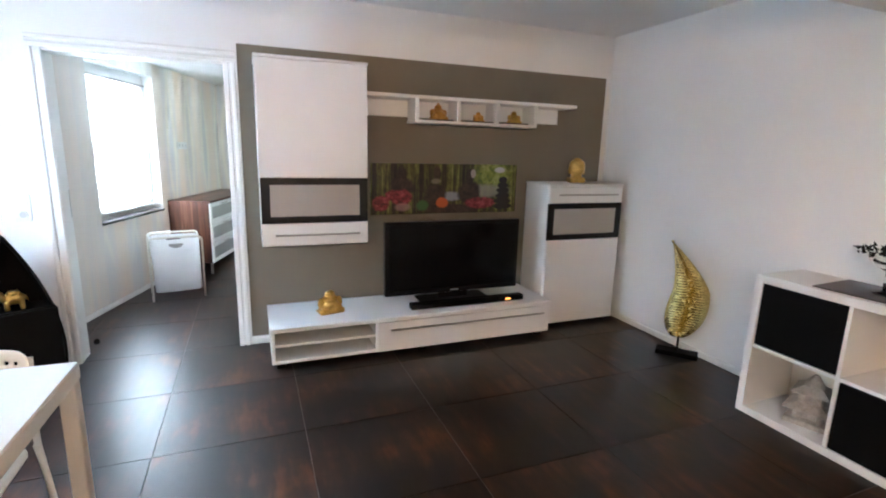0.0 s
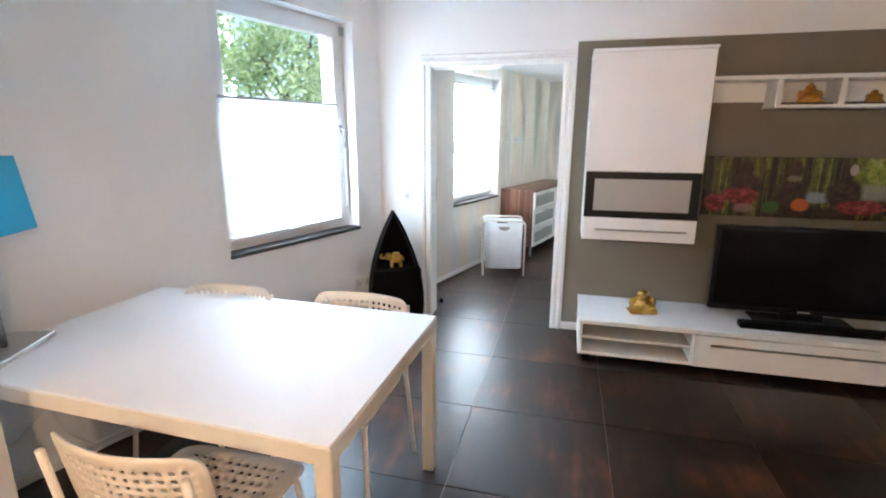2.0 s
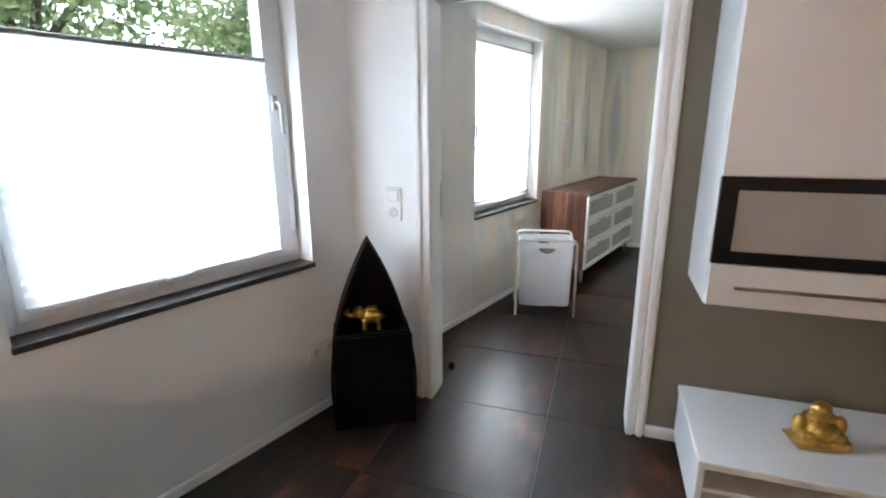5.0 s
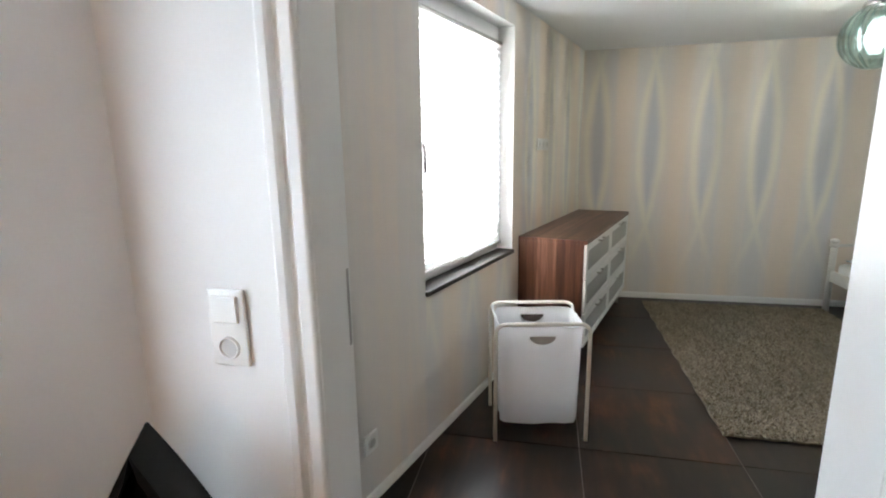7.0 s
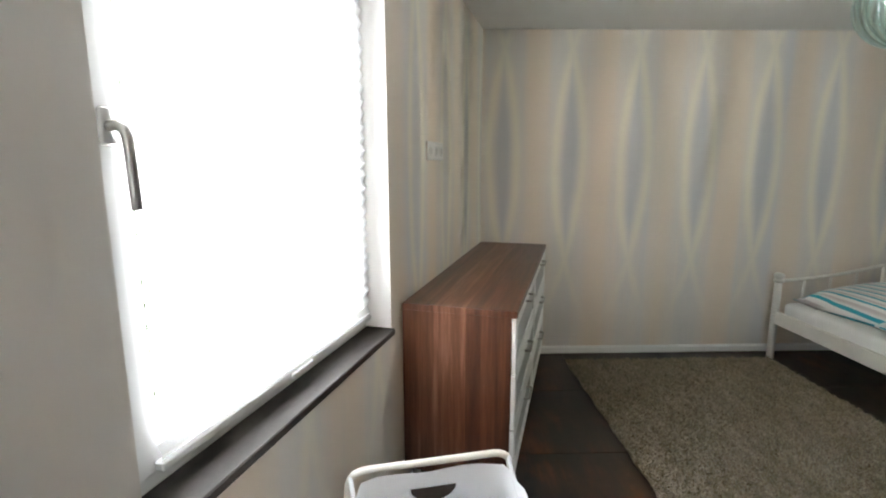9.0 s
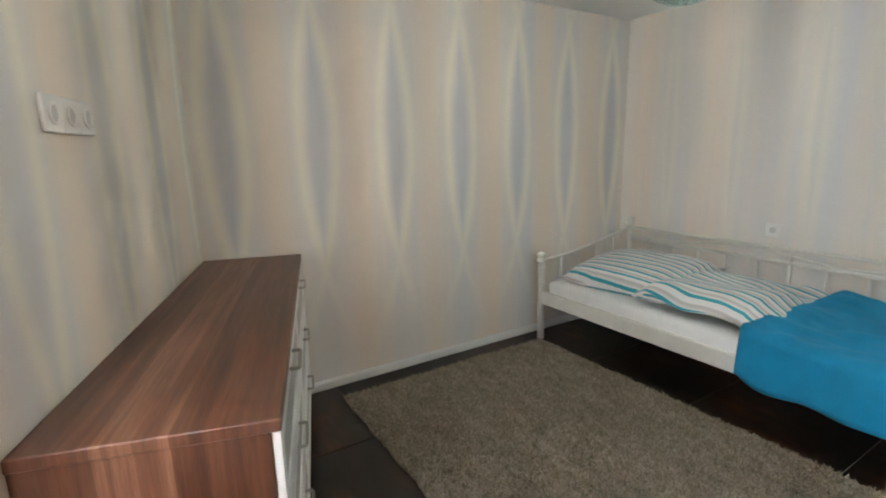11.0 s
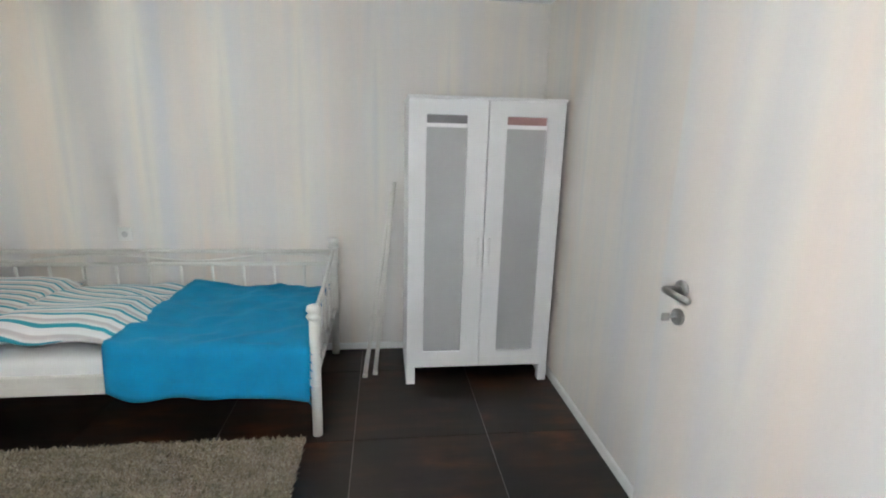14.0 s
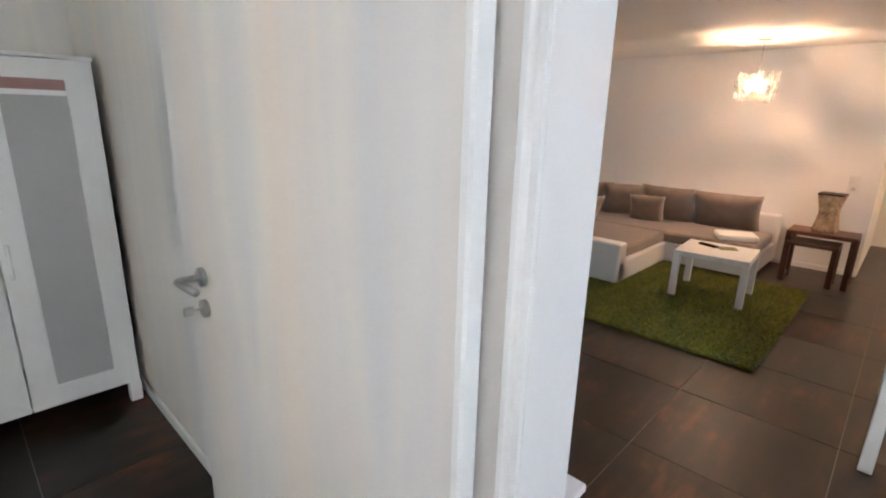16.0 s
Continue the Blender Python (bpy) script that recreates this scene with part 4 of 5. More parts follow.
for r0, r1 in zip(grid, grid[1:]):
    for i in range(NU):
        bm.faces.new((r0[i], r0[i + 1], r1[i + 1], r1[i]))
lf = part("leaf", bm, surf("hammered_brass", (0.62, 0.51, 0.20), 0.26, 1.0, var=0.25, scale=30, fine=70, bump=0.5, dist=0.006), c, "hammered gold metal leaf")
md = lf.modifiers.new("thick", "SOLIDIFY")
md.thickness, md.offset = 0.01, 1

# cube shelf
c = thing("cube_shelf", pose(4.07, -1.84, 0), "white cube shelf with black drawer inserts", "shelf")
D, W, H, T = 0.39, 0.94, 0.81, 0.042
for y in (-T, -W):
    part("side_panel", new_box(0, D, y, y + T, 0, H, 0.002), WHITE, c)
part("top_panel", new_box(0, D, -W + T, -T, H - T, H, 0.002), WHITE, c)
part("bottom_panel", new_box(0, D, -W + T, -T, 0, T, 0.002), WHITE, c)
part("divider", new_box(0.004, D, -W / 2 - 0.009, -W / 2 + 0.009, T, H - T, 0.001), WHITE, c)
for y0, y1 in ((-W / 2 + 0.009, -T), (-W + T, -W / 2 - 0.009)):
    part("shelf", new_box(0.004, D, y0, y1, H / 2 - 0.009, H / 2 + 0.009, 0.001), WHITE, c)
# beige colour puts the warm shade inside the white shelf on its back
part("back_panel", new_box(D - 0.006, D, -W + T, -T, T, H - T, 0), INSIDE, c, "back panel in the beige of warm shade")
for y0, y1, z0, z1 in ((-W / 2 + 0.012, -T - 0.003, H / 2 + 0.012, H - T - 0.003), (-W + T + 0.003, -W / 2 - 0.012, T + 0.003, H / 2 - 0.012)):
    part("drawer_insert", new_box(0.006, D - 0.02, y0, y1, z0, z1, 0.003), BLACKM, c, "black drawer insert")
# small pagoda in the lower cell
bm = bmesh.new()
box(bm, -0.10, 0.10, -0.10, 0.10, 0, 0.03, 0.004)
for z, r in ((0.03, 0.075), (0.12, 0.06)):
    for k in range(4):
        a = math.pi / 4 + k * math.pi / 2
        rod(bm, (r * math.cos(a), r * math.sin(a), z), (r * math.cos(a), r * math.sin(a), z + 0.06), 0.014)
    box(bm, -r * 0.6, r * 0.6, -r * 0.6, r * 0.6, z, z + 0.06)
    t = bmesh.new()
    bmesh.ops.create_cone(t, cap_ends=True, segments=4, radius1=r * 2.1, radius2=r * 0.9, depth=0.035)
    merge(bm, t, Matrix.Translation((0, 0, z + 0.075)) @ pose(0, 0, 0, 0, 0, 45))
lathe(bm, [(0.05, 0.21), (0.03, 0.24), (0.012, 0.27)])
pg = link("pagoda_ornament", bm, STATUE)
pg.matrix_basis = pose(4.25, -2.13, 0.042, 0, 0, 20)
tagged(pg, "grey painted wooden pagoda ornament in a shelf cell", "ornament")
pm = link("placemat", new_box(-0.17, 0.17, -0.22, 0.22, 0, 0.006, 0.002), DARKBASE)
pm.matrix_basis = pose(4.28, -2.32, 0.81, 0, 0, 4)
tagged(pm, "dark brown placemat on the cube shelf", "placemat")
c = thing("glass_bowl", pose(4.27, -2.33, 0.816), "clear glass bowl with dark dried plants", "bowl")
bm = lathe(bmesh.new(), [(0.045, 0), (0.014, 0.012), (0.012, 0.11), (0.05, 0.13), (0.085, 0.165), (0.09, 0.19)])
part("bowl", bm, GLASS, c, "", True)
bm = bmesh.new()
rng = random.Random(5)
for k in range(60):
    a, r, z = rng.uniform(0, 6.28), rng.uniform(0.01, 0.14), rng.uniform(0.18, 0.215)
    p = Vector((r * math.cos(a), r * math.sin(a), z))
    q = p + Vector((rng.uniform(-.03, .03), rng.uniform(-.03, .03), rng.uniform(0, .03)))
    rod(bm, p, q, 0.008, 0.001, 5)
part("dried_plant", bm, BLACKM, c, "dark dried leaves")

# dining table
TX0, TX1, TY0, TY1, TZ = -0.48, 0.943, -2.70, -1.785, 0.715
c = thing("dining_table", pose(TX1, TY1, 0, 0, 0, -1.4) @ pose(-TX1, -TY1, 0), "white square-edged dining table with pale legs", "table")
part("tabletop", new_box(TX0 + 0.002, TX1 - 0.002, TY0 + 0.002, TY1 - 0.002, TZ - 0.006, TZ + 0.004, 0.002), TABLEW, c)
for x0, x1, y0, y1 in ((TX0, TX1, TY0, TY0 + 0.03), (TX0, TX1, TY1 - 0.03, TY1), (TX0, TX0 + 0.03, TY0 + 0.03, TY1 - 0.03), (TX1 - 0.03, TX1, TY0 + 0.03, TY1 - 0.03)):
    part("apron", new_box(x0, x1, y0, y1, TZ - 0.055, TZ - 0.004, 0.003), CREAMM, c)
for x in (TX0 + 0.003, TX1 - 0.053):
    for y in (TY0 + 0.003, TY1 - 0.053):
        part("leg", new_box(x, x + 0.05, y, y + 0.05, 0, TZ - 0.055, 0.006, 2), CREAMM, c)


def holed_sheet(w, h, radius, nx, ny, margin, bend, thick=0.007):
    """A rounded plastic sheet with rows of square holes, bent by bend(u, v) -> point; thickened by hand."""
    bm = bmesh.new()
    pitch_x, pitch_y = (w - 2 * margin) / nx, (h - 2 * margin) / ny
    xs, ys = [0.0, margin * 0.5], [0.0, margin * 0.5]
    for i in range(nx):
        xs += [margin + i * pitch_x + pitch_x * 0.22, margin + (i + 1) * pitch_x - pitch_x * 0.22]
    for j in range(ny):
        ys += [margin + j * pitch_y + pitch_y * 0.22, margin + (j + 1) * pitch_y - pitch_y * 0.22]
    xs += [w - margin * 0.5, w]
    ys += [h - margin * 0.5, h]

    def corner(x, y):
        cx, cy = min(max(x, radius), w - radius), min(max(y, radius), h - radius)
        d = Vector((x - cx, y - cy))
        if d.length > radius:
            d = d.normalized() * radius
            return cx + d.x, cy + d.y
        return x, y

    v = [[bm.verts.new(bend(*corner(x, y))) for x in xs] for y in ys]
    for j in range(len(ys) - 1):
        for i in range(len(xs) - 1):
            if 2 <= i < len(xs) - 3 and 2 <= j < len(ys) - 3 and i % 2 == 0 and j % 2 == 0:
                continue
            bm.faces.new((v[j][i], v[j][i + 1], v[j + 1][i + 1], v[j + 1][i]))
    bmesh.ops.recalc_face_normals(bm, faces=bm.faces[:])
    g = bmesh.ops.solidify(bm, geom=bm.faces[:], thickness=thick)
    return bm


def chair():
    """A slim stacking chair; the sitter looks along +y."""
    c = thing("dining_chair", Matrix(), "cream plastic chair with rows of small holes", "chair", "chairs round the table")

    def seat_bend(u, v):
        x = u - 0.225
        s = v / 0.42
        return Vector((x * (0.92 + 0.08 * s), -0.2 + v, 0.445 - 0.022 * (1 - (x / 0.225) ** 2) * math.sin(math.pi * min(1, s)) - 0.035 * max(0, s - 0.75) ** 2 * 16 * 0.6))

    def back_bend(u, v):
        x = u - 0.225
        return Vector((x, -0.235 - 0.16 * v + 0.055 * (x / 0.225) ** 2, 0.535 + v * 0.98))

    part("seat", holed_sheet(0.45, 0.42, 0.07, 11, 10, 0.05, seat_bend), CREAMP, c, "", True)
    part("backrest", holed_sheet(0.45, 0.235, 0.05, 14, 7, 0.03, back_bend), CREAMP, c, "", True)
    for sx in (-1, 1):
        bm = tube(bmesh.new(), rounded([(sx * 0.205, -0.255, 0.73), (sx * 0.205, -0.215, 0.43), (sx * 0.205, -0.24, 0.36), (sx * 0.225, -0.27, 0.0)], 0.08), 0.0105)
        part("back_leg", bm, CREAMM, c, "", True)
        bm = tube(bmesh.new(), rounded([(sx * 0.19, -0.1, 0.425), (sx * 0.19, 0.17, 0.42), (sx * 0.215, 0.215, 0.0)], 0.05), 0.0105)
        part("front_leg", bm, CREAMM, c, "", True)
    part("seat_rail", tube(bmesh.new(), [(-0.19, 0.12, 0.412), (0.19, 0.12, 0.412)], 0.009), CREAMM, c, "", True)
    return c


ch = chair()
ch.matrix_basis = pose(0.58, -1.98, 0, 0, 0, 178)
copy_thing(ch, pose(-0.05, -2.02, 0, 0, 0, 183))
copy_thing(ch, pose(0.475, -2.64, 0, 0, 0, 0))

# table lamp
c = thing("table_lamp", pose(-0.435, -2.51, TZ + 0.004, 0, 0, 22), "table lamp with turquoise fabric shade and chrome foot", "lamp")
part("foot", new_box(-0.10, 0.10, -0.14, 0.14, 0, 0.018, 0.003), STEEL, c, "polished chrome foot plate")
for x in (-0.02, 0.02):
    part("pole", rod(bmesh.new(), (x, 0, 0.015), (x * 0.6, 0, 0.44), 0.011, 0.009), CHROME, c, "chrome pole", True)
bm = bmesh.new()
for s0, s1, z0, z1 in ((0.120, 0.10, 0.415, 0.665),):
    for k in range(4):
        a, b = [(-1, -1), (1, -1), (1, 1), (-1, 1)][k], [(1, -1), (1, 1), (-1, 1), (-1, -1)][k]
        bm.faces.new([bm.verts.new(p) for p in ((a[0] * s0, a[1] * s0, z0), (b[0] * s0, b[1] * s0, z0), (b[0] * s1, b[1] * s1, z1), (a[0] * s1, a[1] * s1, z1))])
bmesh.ops.remove_doubles(bm, verts=bm.verts[:], dist=0.001)
bmesh.ops.recalc_face_normals(bm, faces=bm.faces[:])
bmesh.ops.solidify(bm, geom=bm.faces[:], thickness=0.004)
part("shade", bm, TURQ, c, "square turquoise fabric shade")

# loose cable of the table lamp along the wall
cb = link("power_cable", tube(bmesh.new(), rounded([(0.02, -2.62, 0.62), (0.02, -2.58, 0.30), (0.025, -2.48, 0.20), (0.03, -2.34, 0.33), (0.03, -2.30, 0.16), (0.02, -2.16, 0.012), (0.03, -1.92, 0.006)], 0.04), 0.0035, 8), SWITCH, None, "", True)
cb.matrix_basis = WALL
tagged(cb, "thin white cable hanging along the wall under the table", "cable")

# boat-shaped shelf in the corner
c = thing("boat_shelf", pose(0.20, -0.25, 0, 0, 0, 30), "black boat-shaped standing shelf", "shelf")


def boat_line(k=22):
    pts = []
    for i in range(k + 1):
        s = i / k
        z = 0.895 * s
        hw = 0.198 * (1 - max(0, (s - 0.25) / 0.75) ** 1.9) * (0.93 + 0.07 * min(1, s / 0.2)) + 0.002
        pts.append((hw, z))
    return pts


bl = boat_line()
outline = [(x, z) for x, z in bl] + [(-x, z) for x, z in reversed(bl)]
part("back_panel", extrude_outline(bmesh.new(), outline, 0.10, 0.115), BLACKM, c)
bm = bmesh.new()
for sx in (-1, 1):
    prev = None
    for x, z in bl:
        ring = [bm.verts.new(p) for p in ((sx * x, 0.10, z), (sx * max(x - 0.014, 0.0005), 0.10, z), (sx * max(x - 0.014, 0.0005), -0.09 + 0.10 * (z / 0.92) ** 2, z), (sx * x, -0.09 + 0.10 * (z / 0.92) ** 2, z))]
        if prev:
            for k in range(4):
                bm.faces.new((prev[k], prev[(k + 1) % 4], ring[(k + 1) % 4], ring[k]))
        else:
            bm.faces.new(ring)
        prev = ring
    bm.faces.new(prev)
part("hull", bm, BLACKM, c)
part("shelf", new_box(-0.176, 0.176, -0.072, 0.10, 0.46, 0.475, 0.003), BLACKM, c)
part("front_panel", new_box(-0.182, 0.182, -0.086, -0.073, 0.0, 0.465, 0.003), BLACKM, c)


def elephant(at, turn, s):
    bm = bmesh.new()
    ball(bm, (0, 0, 0.58 * s), 0.52 * s, 0.3 * s, 0.33 * s)
    ball(bm, (0.55 * s, 0, 0.74 * s), 0.25 * s, 0.22 * s, 0.26 * s)
    for y in (-0.22, 0.22):
        ball(bm, (0.48 * s, y * s, 0.76 * s), 0.16 * s, 0.05 * s, 0.22 * s)
        for x in (-0.32, 0.3):
            rod(bm, (x * s, y * 0.75 * s, 0), (x * s, y * 0.75 * s, 0.45 * s), 0.12 * s)
        rod(bm, (0.72 * s, y * 0.5 * s, 0.6 * s), (0.9 * s, y * 0.5 * s, 0.55 * s), 0.03 * s, 0.01 * s)
    tube(bm, rounded([(0.66 * s, 0, 0.72 * s), (0.92 * s, 0, 0.60 * s), (1.12 * s, 0, 0.72 * s), (1.02 * s, 0, 0.90 * s), (0.92 * s, 0, 0.84 * s)], 0.08 * s), 0.085 * s)
    ball(bm, (-0.02 * s, 0, 0.88 * s), 0.3 * s, 0.27 * s, 0.10 * s)
    box(bm, -0.26 * s, 0.22 * s, -0.2 * s, 0.2 * s, 0.92 * s, 1.0 * s, 0.03 * s)
    rod(bm, (-0.5 * s, 0, 0.7 * s), (-0.6 * s, 0, 0.35 * s), 0.045 * s, 0.03 * s)
    ob = fuse("elephant_figurine", bm, GOLD, 0.045 * s)
    ob.matrix_basis = Matrix.Translation(at) @ pose(0, 0, 0, 0, 0, turn)
    return tagged(ob, "gold elephant figurine on the boat-shaped shelf", "figurine")


elephant((0.205, -0.255, 0.475), 205, 0.108)


def socket_plate(name, m, n, label, switch=0):
    """A plate in its own x-z plane, facing -y; n fields one above the other; the first are switches."""
    c = thing(name, m, label, "socket")
    bm = new_box(-0.041, 0.041, -0.010, 0, 0, 0.081 * n, 0.004, 2)
    part("plate", bm, SWITCH, c)
    for k in range(n):
        z = 0.081 * (k + 0.5)
        if n - k <= switch:
            part("rocker", new_box(-0.029, 0.029, -0.016, -0.009, z - 0.029, z + 0.029, 0.003), SWITCH, c)
        else:
            bm = lathe(bmesh.new(), [(0.024, 0.0), (0.024, 0.006), (0.019, 0.006), (0.019, 0.0)], 20, Matrix.Translation((0, -0.015, z)) @ pose(0, 0, 0, 90, 0, 0) @ pose(0, 0, -0.006))
            o = part("outlet", bm, SWITCH, c, "round socket outlet", True)
            part("well", rod(bmesh.new(), (0, -0.0108, z), (0, -0.0098, z), 0.019, segments=18), WELL, o)
    return c


socket_plate("wall_socket", pose(0.222, 0, 0.945), 2, "white switch and socket plate on the wall", 1)
for y in (-0.31, -0.225):
    socket_plate("wall_socket", WALL @ pose(0, y, 0.285) @ pose(0, 0, 0, 0, 0, 90), 1, "white socket plate low on the wall")
for k in range(3):
    socket_plate("wall_socket", WALL @ pose(-0.05, 2.76 + 0.081 * k, 1.36) @ pose(0, 0, 0, 0, 0, 90), 1, "white socket plate on striped wallpaper")
socket_plate("wall_socket", WALL @ pose(-0.05, 0.80, 0.22) @ pose(0, 0, 0, 0, 0, 90), 1, "white socket plate low on the wall")
socket_plate("wall_socket", pose(SIDEW, 2.70, 0.745, 0, 0, -90), 1, "white socket plate above the bed")

socket_plate("wall_socket", pose(1.40, BACK, 0.80, 0, 0, 180), 2, "white switch and socket plate beside the side tables", 1)

# door stop on the floor behind the doorway
ds = link("door_stop", lathe(bmesh.new(), [(0.018, 0.0), (0.019, 0.02), (0.014, 0.032), (0.004, 0.036)], 16), BLACKM, None, "", True)
ds.matrix_basis = pose(0.41, 0.34, 0.0)
tagged(ds, "small black rubber door stop on the floor", "door stop")

# rugs


def rug(name, x0, x1, y0, y1, height, count, material, label, seed):
    c = thing(name, pose((x0 + x1) / 2, (y0 + y1) / 2, 0), label, "rug")
    w, d = (x1 - x0) / 2, (y1 - y0) / 2
    rng = random.Random(seed)
    bm = bmesh.new()
    n, k = 40, 40
    g = [[bm.verts.new((-w + 2 * w * i / n + (0.006 * math.sin(j * 1.3) if i in (0, n) else 0), -d + 2 * d * j / k + (0.006 * math.sin(i * 1.7) if j in (0, k) else 0), height * 0.45 + 0.004 * noise.noise(Vector((i * .7, j * .7, seed))))) for i in range(n + 1)] for j in range(k + 1)]
    for j in range(k):
        for i in range(n):
            bm.faces.new((g[j][i], g[j][i + 1], g[j + 1][i + 1], g[j + 1][i]))
    border = [g[0][i] for i in range(n + 1)] + [g[j][n] for j in range(1, k + 1)] + [g[k][i] for i in range(n - 1, -1, -1)] + [g[j][0] for j in range(k - 1, 0, -1)]
    low = [bm.verts.new((v.co.x, v.co.y, 0.001)) for v in border]
    for i in range(len(border)):
        j = (i + 1) % len(border)
        bm.faces.new((border[i], low[i], low[j], border[j]))
    part("backing", bm, material, c)
    verts, faces = [], []
    for q in range(count):
        x, y = rng.uniform(-w, w), rng.uniform(-d, d)
        a, lean, r = rng.uniform(0, 6.28), rng.uniform(0.3, 1.1) * height, rng.uniform(0.004, 0.009)
        h = height * rng.uniform(0.75, 1.15)
        b = len(verts)
        for t in range(3):
            verts.append((x + r * math.cos(a + 2.09 * t), y + r * math.sin(a + 2.09 * t), height * 0.35))
        verts.append((x + lean * math.cos(a), y + lean * math.sin(a), h))
        faces += [(b, b + 1, b + 3), (b + 1, b + 2, b + 3), (b + 2, b, b + 3)]
    me = bpy.data.meshes.new("pile")
    me.from_pydata(verts, [], faces)
    me.materials.append(material)
    ob = new("pile", me)
    ob.parent = c
    ob["kind"] = "stuff"
    return c


rug("rug", 1.69, 3.10, 1.52, 3.63, 0.028, 60000, RUGB, "beige shaggy rug beside the bed", 3)
rug("rug", 1.46, 3.1, -4.33, -2.43, 0.042, 60000, RUGG, "grass-green shaggy rug under the coffee table", 4)

# coffee table
c = thing("coffee_table", pose(2.045, -3.63, 0, 0, 0, 4), "small square white coffee table", "table")
part("tabletop", new_box(-0.27, 0.27, -0.26, 0.26, 0.37, 0.415, 0.003), WHITE, c)
for x in (-0.27, 0.22):
    for y in (-0.26, 0.21):
        part("leg", new_box(x, x + 0.05, y, y + 0.05, 0.0, 0.37, 0.002), WHITE, c)
rc = link("remote_control", new_box(-0.02, 0.02, -0.08, 0.08, 0, 0.018, 0.005), BLACKM)
rc.matrix_basis = pose(2.14, -3.7, 0.415, 0, 0, 70)
tagged(rc, "black remote control on the coffee table", "remote")
cl = link("folded_cloth", new_box(-0.07, 0.07, -0.05, 0.05, 0, 0.006, 0.002), RUGG)
cl.matrix_basis = pose(2.0, -3.72, 0.415, 0, 0, 30)
tagged(cl, "small green napkin on the coffee table", "napkin")


def cushion(w, d, h, seed=0):
    """A puffed cushion lying flat."""
    bm = bmesh.new()
    n = 12
    for side in (1, -1):
        g = []
        for j in range(n + 1):
            row = []
            for i in range(n + 1):
                u, v = 2 * i / n - 1, 2 * j / n - 1
                puff = ((1 - abs(u) ** 2.6) * (1 - abs(v) ** 2.6)) ** 0.45
                pin = 1 - 0.07 * (1 - u * u) * abs(v) ** 3 - 0.07 * (1 - v * v) * abs(u) ** 3
                z = side * h / 2 * puff * (1 + 0.12 * noise.noise(Vector((u * 2 + seed, v * 2, side))))
                row.append(bm.verts.new((u * w / 2 * pin, v * d / 2 * pin, z)))
            g.append(row)
        for j in range(n):
            for i in range(n):
                q = (g[j][i], g[j][i + 1], g[j + 1][i + 1], g[j + 1][i])
                bm.faces.new(q if side > 0 else q[::-1])
    bmesh.ops.remove_doubles(bm, verts=bm.verts[:], dist=0.0005)
    return bm


# corner sofa
c = thing("corner_sofa", pose(0, 0, 0), "white and taupe corner sofa with fabric cushions", "sofa")
part("base", new_box(1.90, 4.40, -5.25, -4.30, 0.05, 0.24, 0.015, 2), SOFAW, c, "white sofa base")
part("chaise_base", new_box(2.68, 4.40, -4.30, -3.22, 0.05, 0.24, 0.015, 2), SOFAW, c, "white chaise base")
part("chaise_arm", new_box(2.68, 4.40, -3.36, -3.20, 0.05, 0.40, 0.025, 3), SOFAW, c, "white padded armrest")
part("back_frame", new_box(1.90, 4.40, -5.33, -5.15, 0.05, 0.52, 0.02, 2), SOFAW, c)
part("seat", new_box(1.92, 4.36, -5.14, -4.30, 0.24, 0.35, 0.035, 3), SOFAG, c, "taupe fabric seat")
part("chaise_seat", new_box(2.70, 4.36, -4.30, -3.37, 0.24, 0.35, 0.035, 3), SOFAG, c, "taupe fabric seat")
for x, y, wdt, tilt, turn in ((2.36, -5.0, 0.66, 66, 3), (2.95, -5.0, 0.60, 68, -4), (3.44, -4.92, 0.50, 62, 30), (3.80, -4.76, 0.52, 60, 58)):
    ob = part("back_cushion", cushion(wdt, 0.47, 0.19, x), SOFAG, c, "taupe fabric back cushion", True)
    ob.matrix_basis = pose(x, y, 0.515, tilt, 0, turn)
for x, y, turn in ((3.08, -4.72, 14), (3.5, -4.1, 60)):
    ob = part("scatter_cushion", cushion(0.37, 0.36, 0.13, x), SOFAG, c, "small taupe scatter cushion", True)
    ob.matrix_basis = pose(x, y, 0.485, 62, 0, turn)
bk = link("folded_throw", new_box(-0.17, 0.17, -0.13, 0.13, 0, 0.06, 0.02, 3), LINEN)
bk.matrix_basis = pose(2.12, -4.5, 0.35, 0, 0, 25)
tagged(bk, "folded white throw on the sofa seat", "throw")

# nest of tables


def nest_table(w, d, h, x, y, label):
    c = thing("side_table", pose(x, y, 0), label, "table", "nest of tables")
    part("tabletop", new_box(-w / 2, w / 2, -d / 2, d / 2, h - 0.035, h, 0.005), DARKWOOD, c)
    for a in (-w / 2, w / 2 - 0.045):
        for b in (-d / 2, d / 2 - 0.045):
            part("leg", new_box(a, a + 0.045, b, b + 0.045, 0, h - 0.035, 0.004), DARKWOOD, c)
        part("side_rail", new_box(a + 0.008, a + 0.036, -d / 2 + 0.045, d / 2 - 0.045, 0.02, 0.05, 0.003), DARKWOOD, c)


